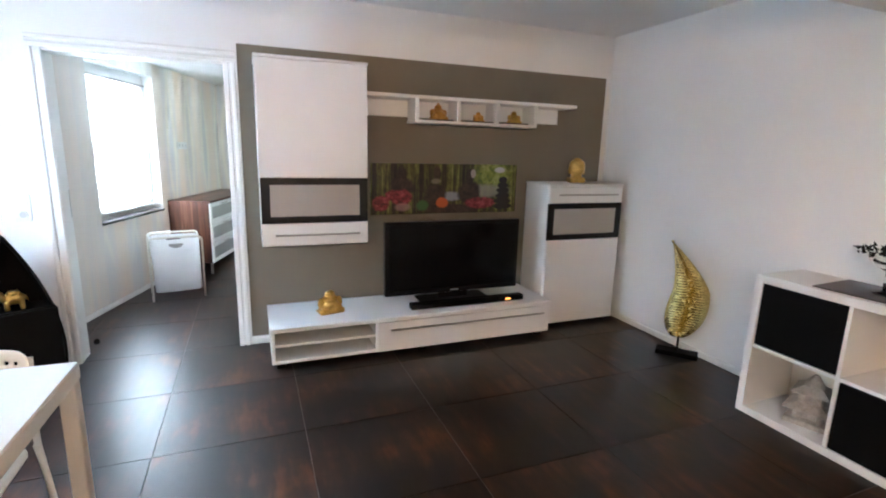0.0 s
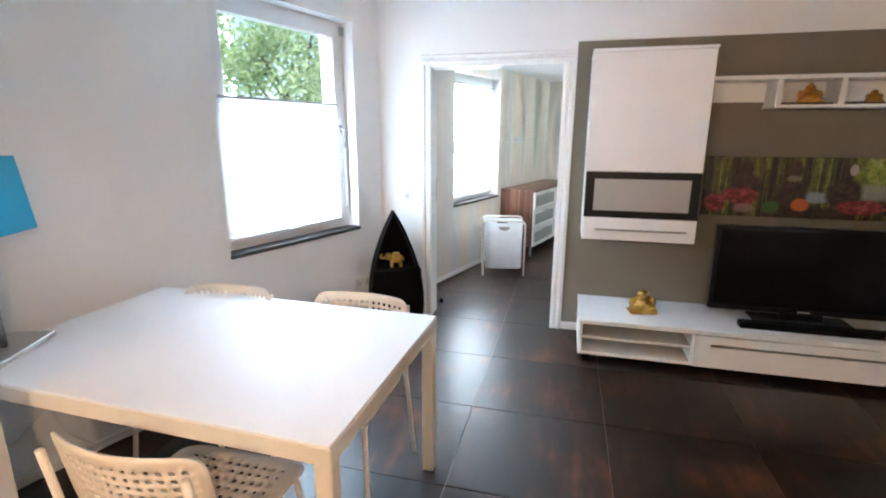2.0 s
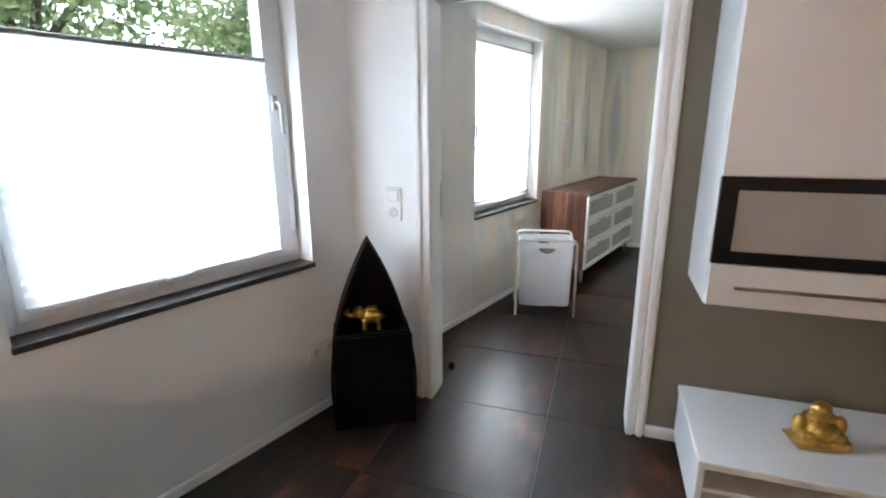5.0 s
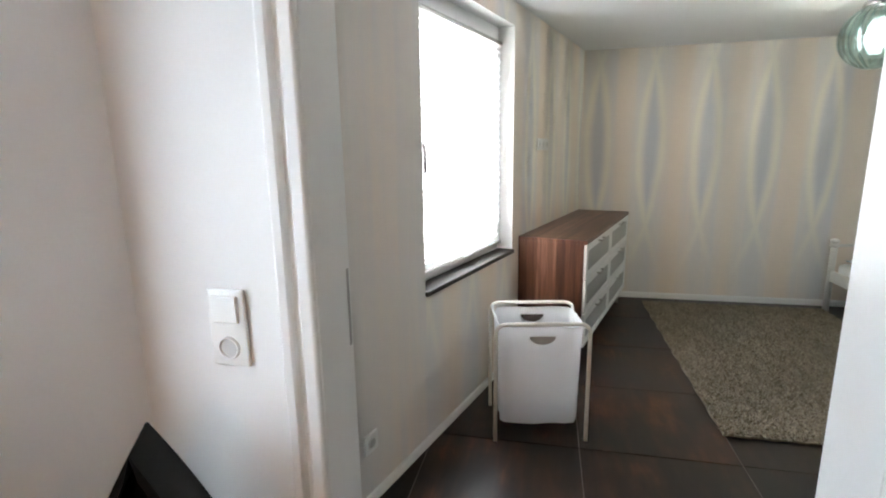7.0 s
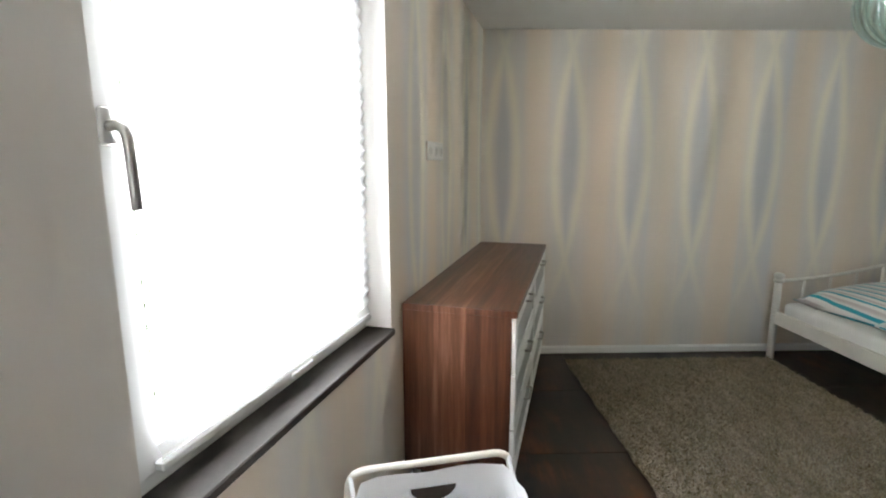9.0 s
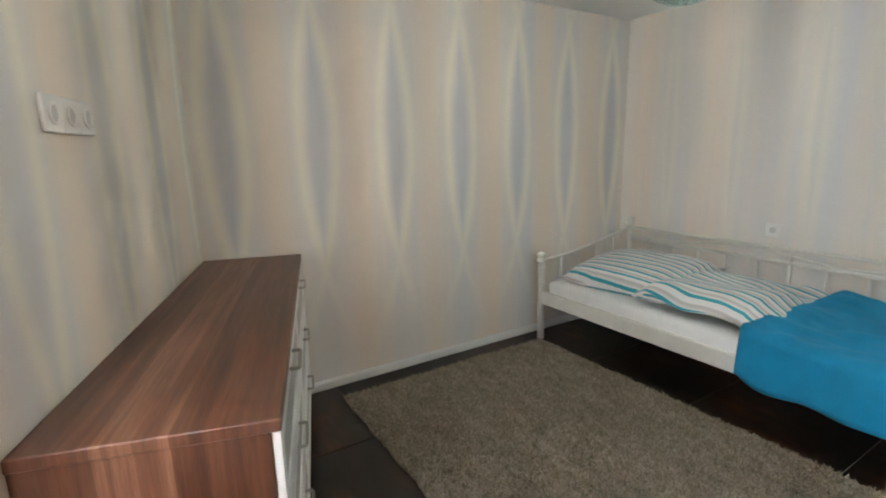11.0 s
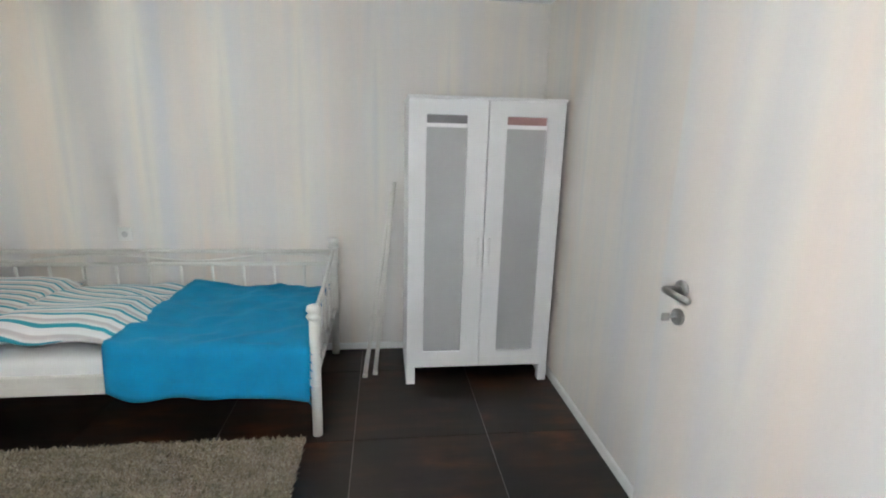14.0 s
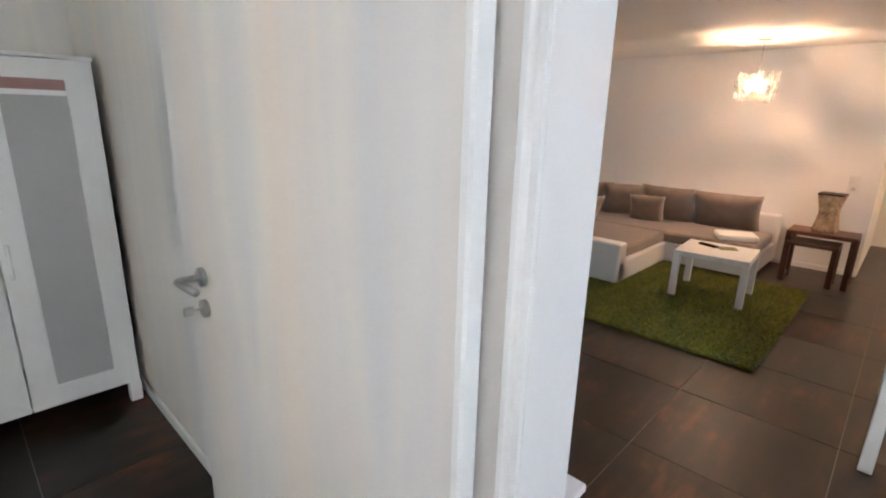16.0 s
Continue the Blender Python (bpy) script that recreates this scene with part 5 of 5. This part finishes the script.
nest_table(0.52, 0.36, 0.48, 1.50, -4.87, "dark wooden side table against the wall")
nest_table(0.40, 0.30, 0.385, 1.55, -4.80, "smaller dark wooden table nested under another")
c = thing("table_lantern", pose(1.50, -4.9, 0.48), "waisted patterned paper lantern on a side table", "lamp")
prof = [(0.12, 0.0), (0.125, 0.01), (0.10, 0.13), (0.092, 0.17), (0.10, 0.22), (0.13, 0.33), (0.13, 0.34)]
part("shade", lathe(bmesh.new(), prof, 4, pose(0, 0, 0, 0, 0, 40)), surf("patterned_paper", (0.38, 0.27, 0.17), 0.8, var=0.75, scale=16, fine=60, bump=0.1), c)
part("rim", lathe(bmesh.new(), [(0.135, 0.335), (0.138, 0.35)], 4, pose(0, 0, 0, 0, 0, 40)), DARKBASE, c)

# crystal ceiling lamp
c = thing("pendant_lamp", Matrix.Translation(LAMP), "lit pendant lamp of many clear acrylic chips", "lamp")
rng = random.Random(8)
part("canopy", lathe(bmesh.new(), [(0.055, 2.155 - LAMP.z - 0.03), (0.055, 2.155 - LAMP.z)]), CHROME, c, "round chrome canopy")
part("cord", rod(bmesh.new(), (0, 0, 0.1), (0, 0, 2.155 - LAMP.z - 0.02), 0.003, segments=6), CHROME, c)
for k in range(90):
    z = rng.uniform(-0.13, 0.10)
    a = k * 2.399
    r = 0.05 + 0.10 * math.sqrt(max(0.05, 1 - (z / 0.17) ** 2)) + rng.uniform(-0.025, 0.025)
    bm = new_box(-0.020, 0.020, -0.0025, 0.0025, -0.024, 0.024, 0)
    ob = part("chip", bm, CRYSTAL, c)
    ob.matrix_basis = pose(r * math.cos(a), r * math.sin(a), z, rng.uniform(-20, 20), rng.uniform(-20, 20), math.degrees(a) + 90)
for k in range(3):
    a = k * 2.09
    part("bulb", ball(bmesh.new(), (0.06 * math.cos(a), 0.06 * math.sin(a), -0.005), 0.03, 0.03, 0.05, 10, 8), GLOWWARM, c, "glowing bulb", True).visible_shadow = False

# ---- bedroom ----
c = thing("dresser", WALL @ pose(-0.045, 2.39, 0), "walnut dresser with white frosted-front drawers", "dresser")
W, D, H = 1.54, 0.42, 0.821
part("top_panel", new_box(0, D + 0.02, -0.005, W + 0.005, H - 0.026, H, 0.002), WALNUT, c, "walnut veneer top")
for y in (0.0, W - 0.022):
    ob = part("side_panel", new_box(0, D, y, y + 0.022, 0.13, H - 0.026, 0.001), WALNUT, c, "walnut veneer side")
part("bottom_panel", new_box(0, D, 0.022, W - 0.022, 0.13, 0.152, 0.001), WALNUT, c)
part("back_panel", new_box(0, 0.006, 0.022, W - 0.022, 0.152, H - 0.026, 0), WHITE, c)
fh = (H - 0.026 - 0.13) / 3
for col in range(2):
    for row in range(3):
        y0, y1 = 0.004 + col * W / 2, W / 2 - 0.004 + col * W / 2
        z0, z1 = 0.13 + row * fh + 0.004, 0.13 + (row + 1) * fh - 0.004
        t = 0.042
        bm = ring_frame("x", D, D + 0.018, y0, y1, z0, z1, t, t, t)
        dr = part("drawer", bm, WHITE, c, "white framed drawer front")
        part("panel", new_box(D + 0.004, D + 0.011, y0 + t, y1 - t, z0 + t, z1 - t, 0), GREYP, dr, "grey frosted panel")
        bm = tube(bmesh.new(), rounded([(D + 0.016, (y0 + y1) / 2 - 0.06, z1 - 0.02), (D + 0.042, (y0 + y1) / 2 - 0.06, z1 - 0.02), (D + 0.042, (y0 + y1) / 2 + 0.06, z1 - 0.02), (D + 0.016, (y0 + y1) / 2 + 0.06, z1 - 0.02)], 0.01, 3), 0.005, 8)
        part("handle", bm, STEEL, dr, "satin metal handle", True)
for x in (0.03, D - 0.03):
    for y in (0.06, W - 0.06):
        part("leg", rod(bmesh.new(), (x, y, 0), (x, y, 0.13), 0.014, 0.018), STEEL, c, "short metal leg", True)

# laundry hamper
c = thing("laundry_hamper", pose(0.80, 1.485, 0, 0, 0, 11), "white laundry bag on a folding metal frame", "hamper")
HW = 0.215
for sy, sl in ((-1, 1), (1, -1)):
    pts = rounded([(-HW, sy * -0.145 * 0 + sy * 0.165, 0.0), (-HW, sy * 0.165, 0.585), (HW, sy * 0.165, 0.585), (HW, sy * 0.165, 0.0)], 0.05)
    part("frame_hoop", tube(bmesh.new(), pts, 0.0095), BEDM, c, "white metal hoop", True)
bm = bmesh.new()
loops = []
for k, (z, sx, sy) in enumerate(((0.565, 0.2, 0.158), (0.45, 0.198, 0.15), (0.25, 0.19, 0.135), (0.065, 0.185, 0.125))):
    ring = []
    for i in range(32):
        a = 2 * math.pi * i / 32
        ca, sa = math.cos(a), math.sin(a)
        q = (abs(ca) ** 8 + abs(sa) ** 8) ** (-1 / 8)
        ring.append(bm.verts.new((sx * ca * q + 0.004 * math.sin(i * 2.1 + k), sy * sa * q + 0.005 * math.sin(i * 1.3 + 2 * k), z)))
    loops.append(ring)
for r0, r1 in zip(loops, loops[1:]):
    for i in range(32):
        bm.faces.new((r0[i], r0[(i + 1) % 32], r1[(i + 1) % 32], r1[i]))
bm.faces.new(loops[-1])
bg = part("bag", bm, MESHW, c, "white fabric laundry bag", True)
md = bg.modifiers.new("thick", "SOLIDIFY")
md.thickness = 0.003
# uncut grip holes: flat half-discs whose dark colour stands for the shade inside
for y, face, tone in ((-0.1615, -0.1635, GREYP), (0.1475, 0.1455, DARKBASE), (0.1615, 0.1635, GREYP)):
    out = [(0.062 * math.cos(a), 0.525 + 0.042 * math.sin(a)) for a in (math.pi + math.pi * k / 14 for k in range(15))]
    bm = extrude_outline(bmesh.new(), out, y, y + (0.001 if y > 0 else -0.001))
    part("grip_hole", bm, tone, bg, "flat half-disc coloured as the shaded grip opening")
    part("grip_binding", tube(bmesh.new(), [(x, face, z) for x, z in out], 0.003, 6), MESHW, bg, "", True)
for sx in (-1, 1):
    # the sagging side hem between the two hoops
    hem = [(sx * (0.208 - 0.012 * math.sin(math.pi * k / 12)), -0.16 + 0.32 * k / 12, 0.572 - 0.045 * math.sin(math.pi * k / 12)) for k in range(13)]
    part("side_hem", tube(bmesh.new(), hem, 0.006, 8), MESHW, bg, "", True)

# daybed
BX0, BX1, BY0, BY1 = 3.143, 4.045, 1.466, 3.668
c = thing("daybed", pose(0, 0, 0), "white metal daybed with low rails", "bed")


def bed_post(x, y, z):
    bm = rod(bmesh.new(), (x, y, 0), (x, y, z - 0.05), 0.024, segments=16)
    lathe(bm, [(0.030, z - 0.055), (0.036, z - 0.045), (0.030, z - 0.035), (0.022, z - 0.03), (0.034, z - 0.015), (0.03, z + 0.004), (0.012, z + 0.012)], 16, Matrix.Translation((x, y, 0)))
    part("post", bm, BEDM, c, "", True)


bed_post(BX0, BY0, 0.645)
bed_post(BX0, BY1, 0.60)
bed_post(BX1, BY0, 0.765)
bed_post(BX1, BY1, 0.765)
part("front_rail", new_box(BX0 - 0.012, BX0 + 0.012, BY0, BY1, 0.255, 0.345, 0.004), BEDM, c)
part("back_rail_low", new_box(BX1 - 0.012, BX1 + 0.012, BY0, BY1, 0.255, 0.345, 0.004), BEDM, c)
for z in (0.69, 0.61):
    part("back_rail", rod(bmesh.new(), (BX1, BY0, z), (BX1, BY1, z), 0.012), BEDM, c, "", True)
wave = [(BX1, BY0 + (BY1 - BY0) * k / 40, 0.65 + 0.022 * math.sin(k / 40 * 2 * math.pi * 2)) for k in range(41)]
part("back_scroll", tube(bmesh.new(), wave, 0.008), BEDM, c, "", True)
part("back_bar", rod(bmesh.new(), (BX1, (BY0 + BY1) / 2, 0.61), (BX1, (BY0 + BY1) / 2, 0.69), 0.01), BEDM, c, "", True)
for k in range(1, 12):
    y = BY0 + (BY1 - BY0) * k / 12
    part("back_bar", rod(bmesh.new(), (BX1, y, 0.34), (BX1, y, 0.61), 0.009), BEDM, c, "", True)
for y, za in ((BY0, 0.60), (BY1, 0.555)):
    arch = [(BX0 + (BX1 - BX0) * k / 20, y, za + (0.70 - za) * (k / 20) ** 1.6) for k in range(21)]
    part("end_rail", tube(bmesh.new(), arch, 0.012), BEDM, c, "", True)
    part("end_rail_low", rod(bmesh.new(), (BX0, y, 0.30), (BX1, y, 0.30), 0.012), BEDM, c, "", True)
    for k in (4, 8, 12, 16):
        part("end_bar", rod(bmesh.new(), (arch[k][0], y, 0.30), arch[k], 0.008), BEDM, c, "", True)
for k in range(12):
    y = BY0 + 0.1 + (BY1 - BY0 - 0.2) * k / 11
    part("slat", new_box(BX0 + 0.012, BX1 - 0.012, y - 0.03, y + 0.03, 0.285, 0.30, 0.002), BEDM, c)


def soft_block(x0, x1, y0, y1, z0, z1, wob, seed, n=26):
    bm = bmesh.new()
    t = bmesh.new()
    box(t, x0, x1, y0, y1, z0, z1, 0.035, 3)
    bmesh.ops.subdivide_edges(t, edges=[e for e in t.edges if e.calc_length() > 0.2], cuts=n, use_grid_fill=True)
    for v in t.verts:
        p = v.co * 6 + Vector((seed, seed, seed))
        v.co += Vector((noise.noise(p), noise.noise(p + Vector((9, 0, 0))), noise.noise(p + Vector((0, 9, 0))))) * wob
    merge(bm, t)
    return bm


mt_ob = link("mattress", soft_block(BX0 + 0.015, BX1 - 0.02, BY0 + 0.04, BY1 - 0.04, 0.302, 0.415, 0.006, 2, 20), LINEN, None, "", True)
tagged(mt_ob, "mattress with a white fitted sheet on the daybed", "mattress")


def cloth(x_of, y0, y1, nx, ny, fn, thick=0.012):
    bm = bmesh.new()
    g = [[bm.verts.new(fn(i / nx, y0 + (y1 - y0) * j / ny)) for i in range(nx + 1)] for j in range(ny + 1)]
    for j in range(ny):
        for i in range(nx):
            bm.faces.new((g[j][i], g[j][i + 1], g[j + 1][i + 1], g[j + 1][i]))
    bmesh.ops.recalc_face_normals(bm, faces=bm.faces[:])
    bmesh.ops.solidify(bm, geom=bm.faces[:], thickness=thick)
    return bm


pw = link("pillow", cushion(0.74, 0.78, 0.20, 3), STRIPED, None, "", True)
pw.matrix_basis = pose(3.60, 3.24, 0.485, 0, -6, 6)
tagged(pw, "striped turquoise and white pillow on the daybed", "pillow")


def duvet_at(u, y):
    x = BX0 + 0.06 + u * (BX1 - BX0 - 0.11)
    s = (y - 2.27) / 0.71
    z = 0.468 + 0.085 * math.sin(math.pi * min(1.0, 0.25 + u * 0.85)) + 0.028 * noise.noise(Vector((x * 5, y * 5, 1.0))) + 0.05 * s * u + 0.012 * math.sin(u * 9 + y * 7)
    z -= 0.045 * max(0.0, 1 - u / 0.10) + 0.03 * max(0.0, (s - 0.9) / 0.1) + 0.07 * max(0.0, 0.2 - s) / 0.2
    return Vector((x, y - 0.16 * (u - 0.1) * (0.4 + 0.6 * s), max(z, 0.436)))


dv = link("duvet", cloth(None, 2.27, 2.98, 44, 40, duvet_at, 0.016), STRIPED, None, "", True)
tagged(dv, "rumpled striped turquoise and white duvet", "duvet")


def blanket_at(u, y):
    # from the back edge over the top, then down the front
    top = 0.79
    s = (y - 1.49) / (2.40 - 1.49)
    if u < top:
        k = u / top
        x = BX1 - 0.05 + (BX0 - 0.012 - (BX1 - 0.05)) * k
        z = 0.485 + 0.022 * noise.noise(Vector((x * 5, y * 4, 7.0))) + 0.018 * noise.noise(Vector((x * 14, y * 9, 3.0))) - 0.015 * k ** 2 + 0.05 * max(0.0, (s - 0.72) / 0.28) * (1 - 0.4 * k)
    else:
        k = (u - top) / (1 - top)
        drop = 0.195 + 0.055 * (1 - s) + 0.006 * math.sin(y * 23) + 0.008 * math.sin(y * 9)
        x = BX0 - 0.024 - 0.018 * math.sin(y * 17 + k) * k - 0.012 * k
        z = 0.47 + 0.038 * max(0.0, (s - 0.72) / 0.28) - (drop + 0.01 + 0.03 * s) * k
    return Vector((x, y - 0.11 * max(0.0, 1 - u / top) * s + 0.01 * math.sin(u * 6), z))


bk = link("blanket", cloth(None, 1.495, 2.37, 46, 34, blanket_at, 0.008), BLANKET, None, "", True)
tagged(bk, "turquoise fleece blanket spread over the daybed", "blanket")
rng = random.Random(4)
bm = bmesh.new()
for k in range(34):
    u = k / 33
    p = blanket_at(u, 1.495)
    rod(bm, p, p + Vector((rng.uniform(-.006, .006), -0.010, -0.012 + rng.uniform(-.006, .006))), 0.004, 0.0015, 5)
fr = part("fringe", bm, BLANKET, bk, "short turquoise fringe")
fr["kind"] = "stuff"

# wardrobe
c = thing("wardrobe", pose(3.587, 0.189, 0), "white two-door wardrobe with grey frosted panels", "wardrobe")
W, D, H = 0.836, 0.47, 1.614
for y in (0, W - 0.02):
    part("side_panel", new_box(0.02, D, y, y + 0.02, 0, H - 0.015, 0.002), WHITE, c)
part("bottom_panel", new_box(0.02, D, 0.02, W - 0.02, 0.105, 0.125, 0.001), WHITE, c)
part("back_panel", new_box(D - 0.008, D, 0.02, W - 0.02, 0.125, H - 0.015, 0), WHITE, c)
part("top_panel", new_box(0.0, D, -0.004, W + 0.004, H - 0.015, H, 0.002), WHITE, c)
part("shelf", new_box(0.03, D - 0.01, 0.02, W - 0.02, 1.42, 1.436, 0.001), WHITE, c)
for x in (0.022,):
    for y in (0.0, W - 0.05):
        part("foot", new_box(x - 0.02, x + 0.03, y, y + 0.05, 0, 0.105, 0.002), WHITE, c)
for k in range(2):
    y0, y1 = 0.003 + k * W / 2, W / 2 - 0.002 + k * W / 2
    g0, g1 = (0.103, 0.317) if k == 0 else (0.53, 0.742)
    bm = ring_frame("x", 0, 0.019, y0, y1, 0.105, H - 0.018, g0 - y0, 0.099, 0.078, y1 - g1)
    d = part("door", bm, WHITE, c, "white framed door")
    part("panel", new_box(0.006, 0.012, g0, g1, 0.204, 1.455, 0), GREYP, d, "grey frosted panel")
    part("upper_panel", new_box(0.008, 0.012, g0, g1, 1.476, 1.518, 0), surf("dim_glass_strip", (0.16, 0.155, 0.16) if k else (0.30, 0.17, 0.155), 0.3, var=0.15, scale=14, bump=0.0), d, "darker strip of glass")
    part("rail", new_box(0.003, 0.013, g0, g1, 1.455, 1.476, 0), WHITE, d)
    part("handle", new_box(-0.012, 0.0, (y1 if k == 0 else y0) + (-0.035 if k == 0 else 0.02), (y1 if k == 0 else y0) + (-0.02 if k == 0 else 0.035), 0.72, 0.87, 0.004), WHITE, d, "white bar handle")

# two clothes-rail poles leaning beside the wardrobe
for (x0, y0), (x1, y1, z1) in (((3.69, 1.265), (4.09, 1.10, 1.06)), ((3.72, 1.205), (4.09, 1.085, 1.12))):
    c = thing("leaning_pole", pose(x0, y0, 0), "white metal pole leaning against the wall", "pole", "leaning poles")
    b = Vector((x1 - x0, y1 - y0, z1))
    part("tube", rod(bmesh.new(), Vector((0, 0, 0.006)), b, 0.013), BEDM, c, "", True)
    part("collar", rod(bmesh.new(), b * 0.30, b * 0.33, 0.018), BEDM, c, "", True)
    part("cap", rod(bmesh.new(), Vector((0, 0, 0.0)), b * 0.02, 0.0155), BEDM, c, "", True)

# ribbed glass pendant
c = thing("pendant_lamp", pose(2.52, 2.35, 1.925), "turquoise ribbed glass globe pendant lamp", "lamp")
bm = bmesh.new()
n, k = 72, 24
rows = []
for j in range(k + 1):
    a = math.pi * (0.04 + 0.83 * j / k)
    rows.append([bm.verts.new(((0.168 * math.sin(a)) * (1 + 0.022 * math.cos(18 * t)) * math.cos(t), (0.168 * math.sin(a)) * (1 + 0.022 * math.cos(18 * t)) * math.sin(t), -0.168 * math.cos(a))) for t in (2 * math.pi * i / n for i in range(n))])
for r0, r1 in zip(rows, rows[1:]):
    for i in range(n):
        bm.faces.new((r0[i], r0[(i + 1) % n], r1[(i + 1) % n], r1[i]))
bm.faces.new(rows[0][::-1])
g = part("globe", bm, TEALGLASS, c, "turquoise ribbed glass globe", True)
md = g.modifiers.new("thick", "SOLIDIFY")
md.thickness = 0.005
part("cap", lathe(bmesh.new(), [(0.08, 0.15), (0.075, 0.175), (0.03, 0.2), (0.01, 0.23)]), CHROME, c, "chrome cap", True)
part("cord", rod(bmesh.new(), (0, 0, 0.2), (0, 0, H2 - 1.925), 0.004, segments=6), CHROME, c)
part("canopy", lathe(bmesh.new(), [(0.05, H2 - 1.925 - 0.025), (0.05, H2 - 1.925)]), CHROME, c)
b = part("bulb", ball(bmesh.new(), (0, 0, 0.0), 0.05, 0.05, 0.065), GLOWCOOL, c, "glowing bulb", True)
b.visible_shadow = False

# ---- outside ----
structure("ground", prism(bmesh.new(), [(-150, -150), (150, -150), (150, 150), (-150, 150)], -0.9, -0.5), GRASS, "grassy garden ground", "ground")


def tree(x, y, h, spread, seed):
    c = thing("tree", pose(x, y, -0.5), "leafy green garden tree outside the window", "tree", "garden trees")
    rng = random.Random(seed)
    bm = rod(bmesh.new(), (0, 0, 0), (0.1, 0.05, h * 0.55), 0.14, 0.07, 10)
    tips = []
    for k in range(9):
        a, z = k * 2.4 + rng.uniform(-.3, .3), h * rng.uniform(0.25, 0.55)
        p = Vector((0.1 * z / h, 0, z))
        q = p + Vector((math.cos(a) * spread * 0.6, math.sin(a) * spread * 0.6, h * rng.uniform(0.15, 0.35)))
        rod(bm, p, q, 0.05, 0.015, 6)
        tips.append(q)
    part("trunk", bm, BARK, c, "brown bark trunk with limbs")
    verts, faces = [], []
    for k in range(84):
        t = tips[k % len(tips)]
        cc = t + Vector((rng.gauss(0, spread * 0.3), rng.gauss(0, spread * 0.3), rng.gauss(0, h * 0.13)))
        for q in range(120):
            p = cc + Vector((rng.gauss(0, .2), rng.gauss(0, .2), rng.gauss(0, .16)))
            u = Vector((rng.uniform(-1, 1), rng.uniform(-1, 1), rng.uniform(-1, 1))).normalized()
            v = u.orthogonal().normalized()
            s = rng.uniform(0.03, 0.07)
            b = len(verts)
            verts += [p - u * s, p + v * s * 0.5, p + u * s, p - v * s * 0.5]
            faces.append((b, b + 1, b + 2, b + 3))
    me = bpy.data.meshes.new("crown")
    me.from_pydata([tuple(v) for v in verts], [], faces)
    me.materials.append(FOLIAGE)
    ob = new("crown", me)
    ob.parent = c
    ob["label"] = "green leaves"


bd = structure("backdrop", prism(bmesh.new(), [(-90.5, -120), (-90, -120), (-90, 120), (-90.5, 120)], -0.5, 150), SKYGLOW, "pale bright overcast sky in the distance", "backdrop")
tree(-4.6, 1.6, 5.2, 1.7, 1)
tree(-4.2, -1.2, 4.6, 1.5, 2)
tree(-3.4, 4.6, 4.6, 1.5, 3)

# ---- floor tiles ----
PX, PY, OX, OY = 0.69, 0.64, 1.70, -1.267
GAP = 0.0022
for i in range(-7, 6):
    for j in range(-10, 9):
        x0, y0 = OX + i * PX, OY + j * PY
        poly = [(x0 + GAP, y0 + GAP), (x0 + PX - GAP, y0 + GAP), (x0 + PX - GAP, y0 + PY - GAP), (x0 + GAP, y0 + PY - GAP)]
        for a, b in zip(OUTLINE, OUTLINE[1:] + OUTLINE[:1]):
            poly = clip(poly, a, b) if poly else poly
        mid = y0 + PY / 2
        limit = SIDEW + 0.1 if mid > 0.1 else (1.3 if mid < -5.5 else RIGHT)
        poly = clip(poly, (limit, -9.0), (limit, 9.0)) if poly else poly
        if len(poly) < 3:
            continue
        bm = prism(bmesh.new(), poly, -0.008, 0.0)
        part("tile", bm, TILE, floor)
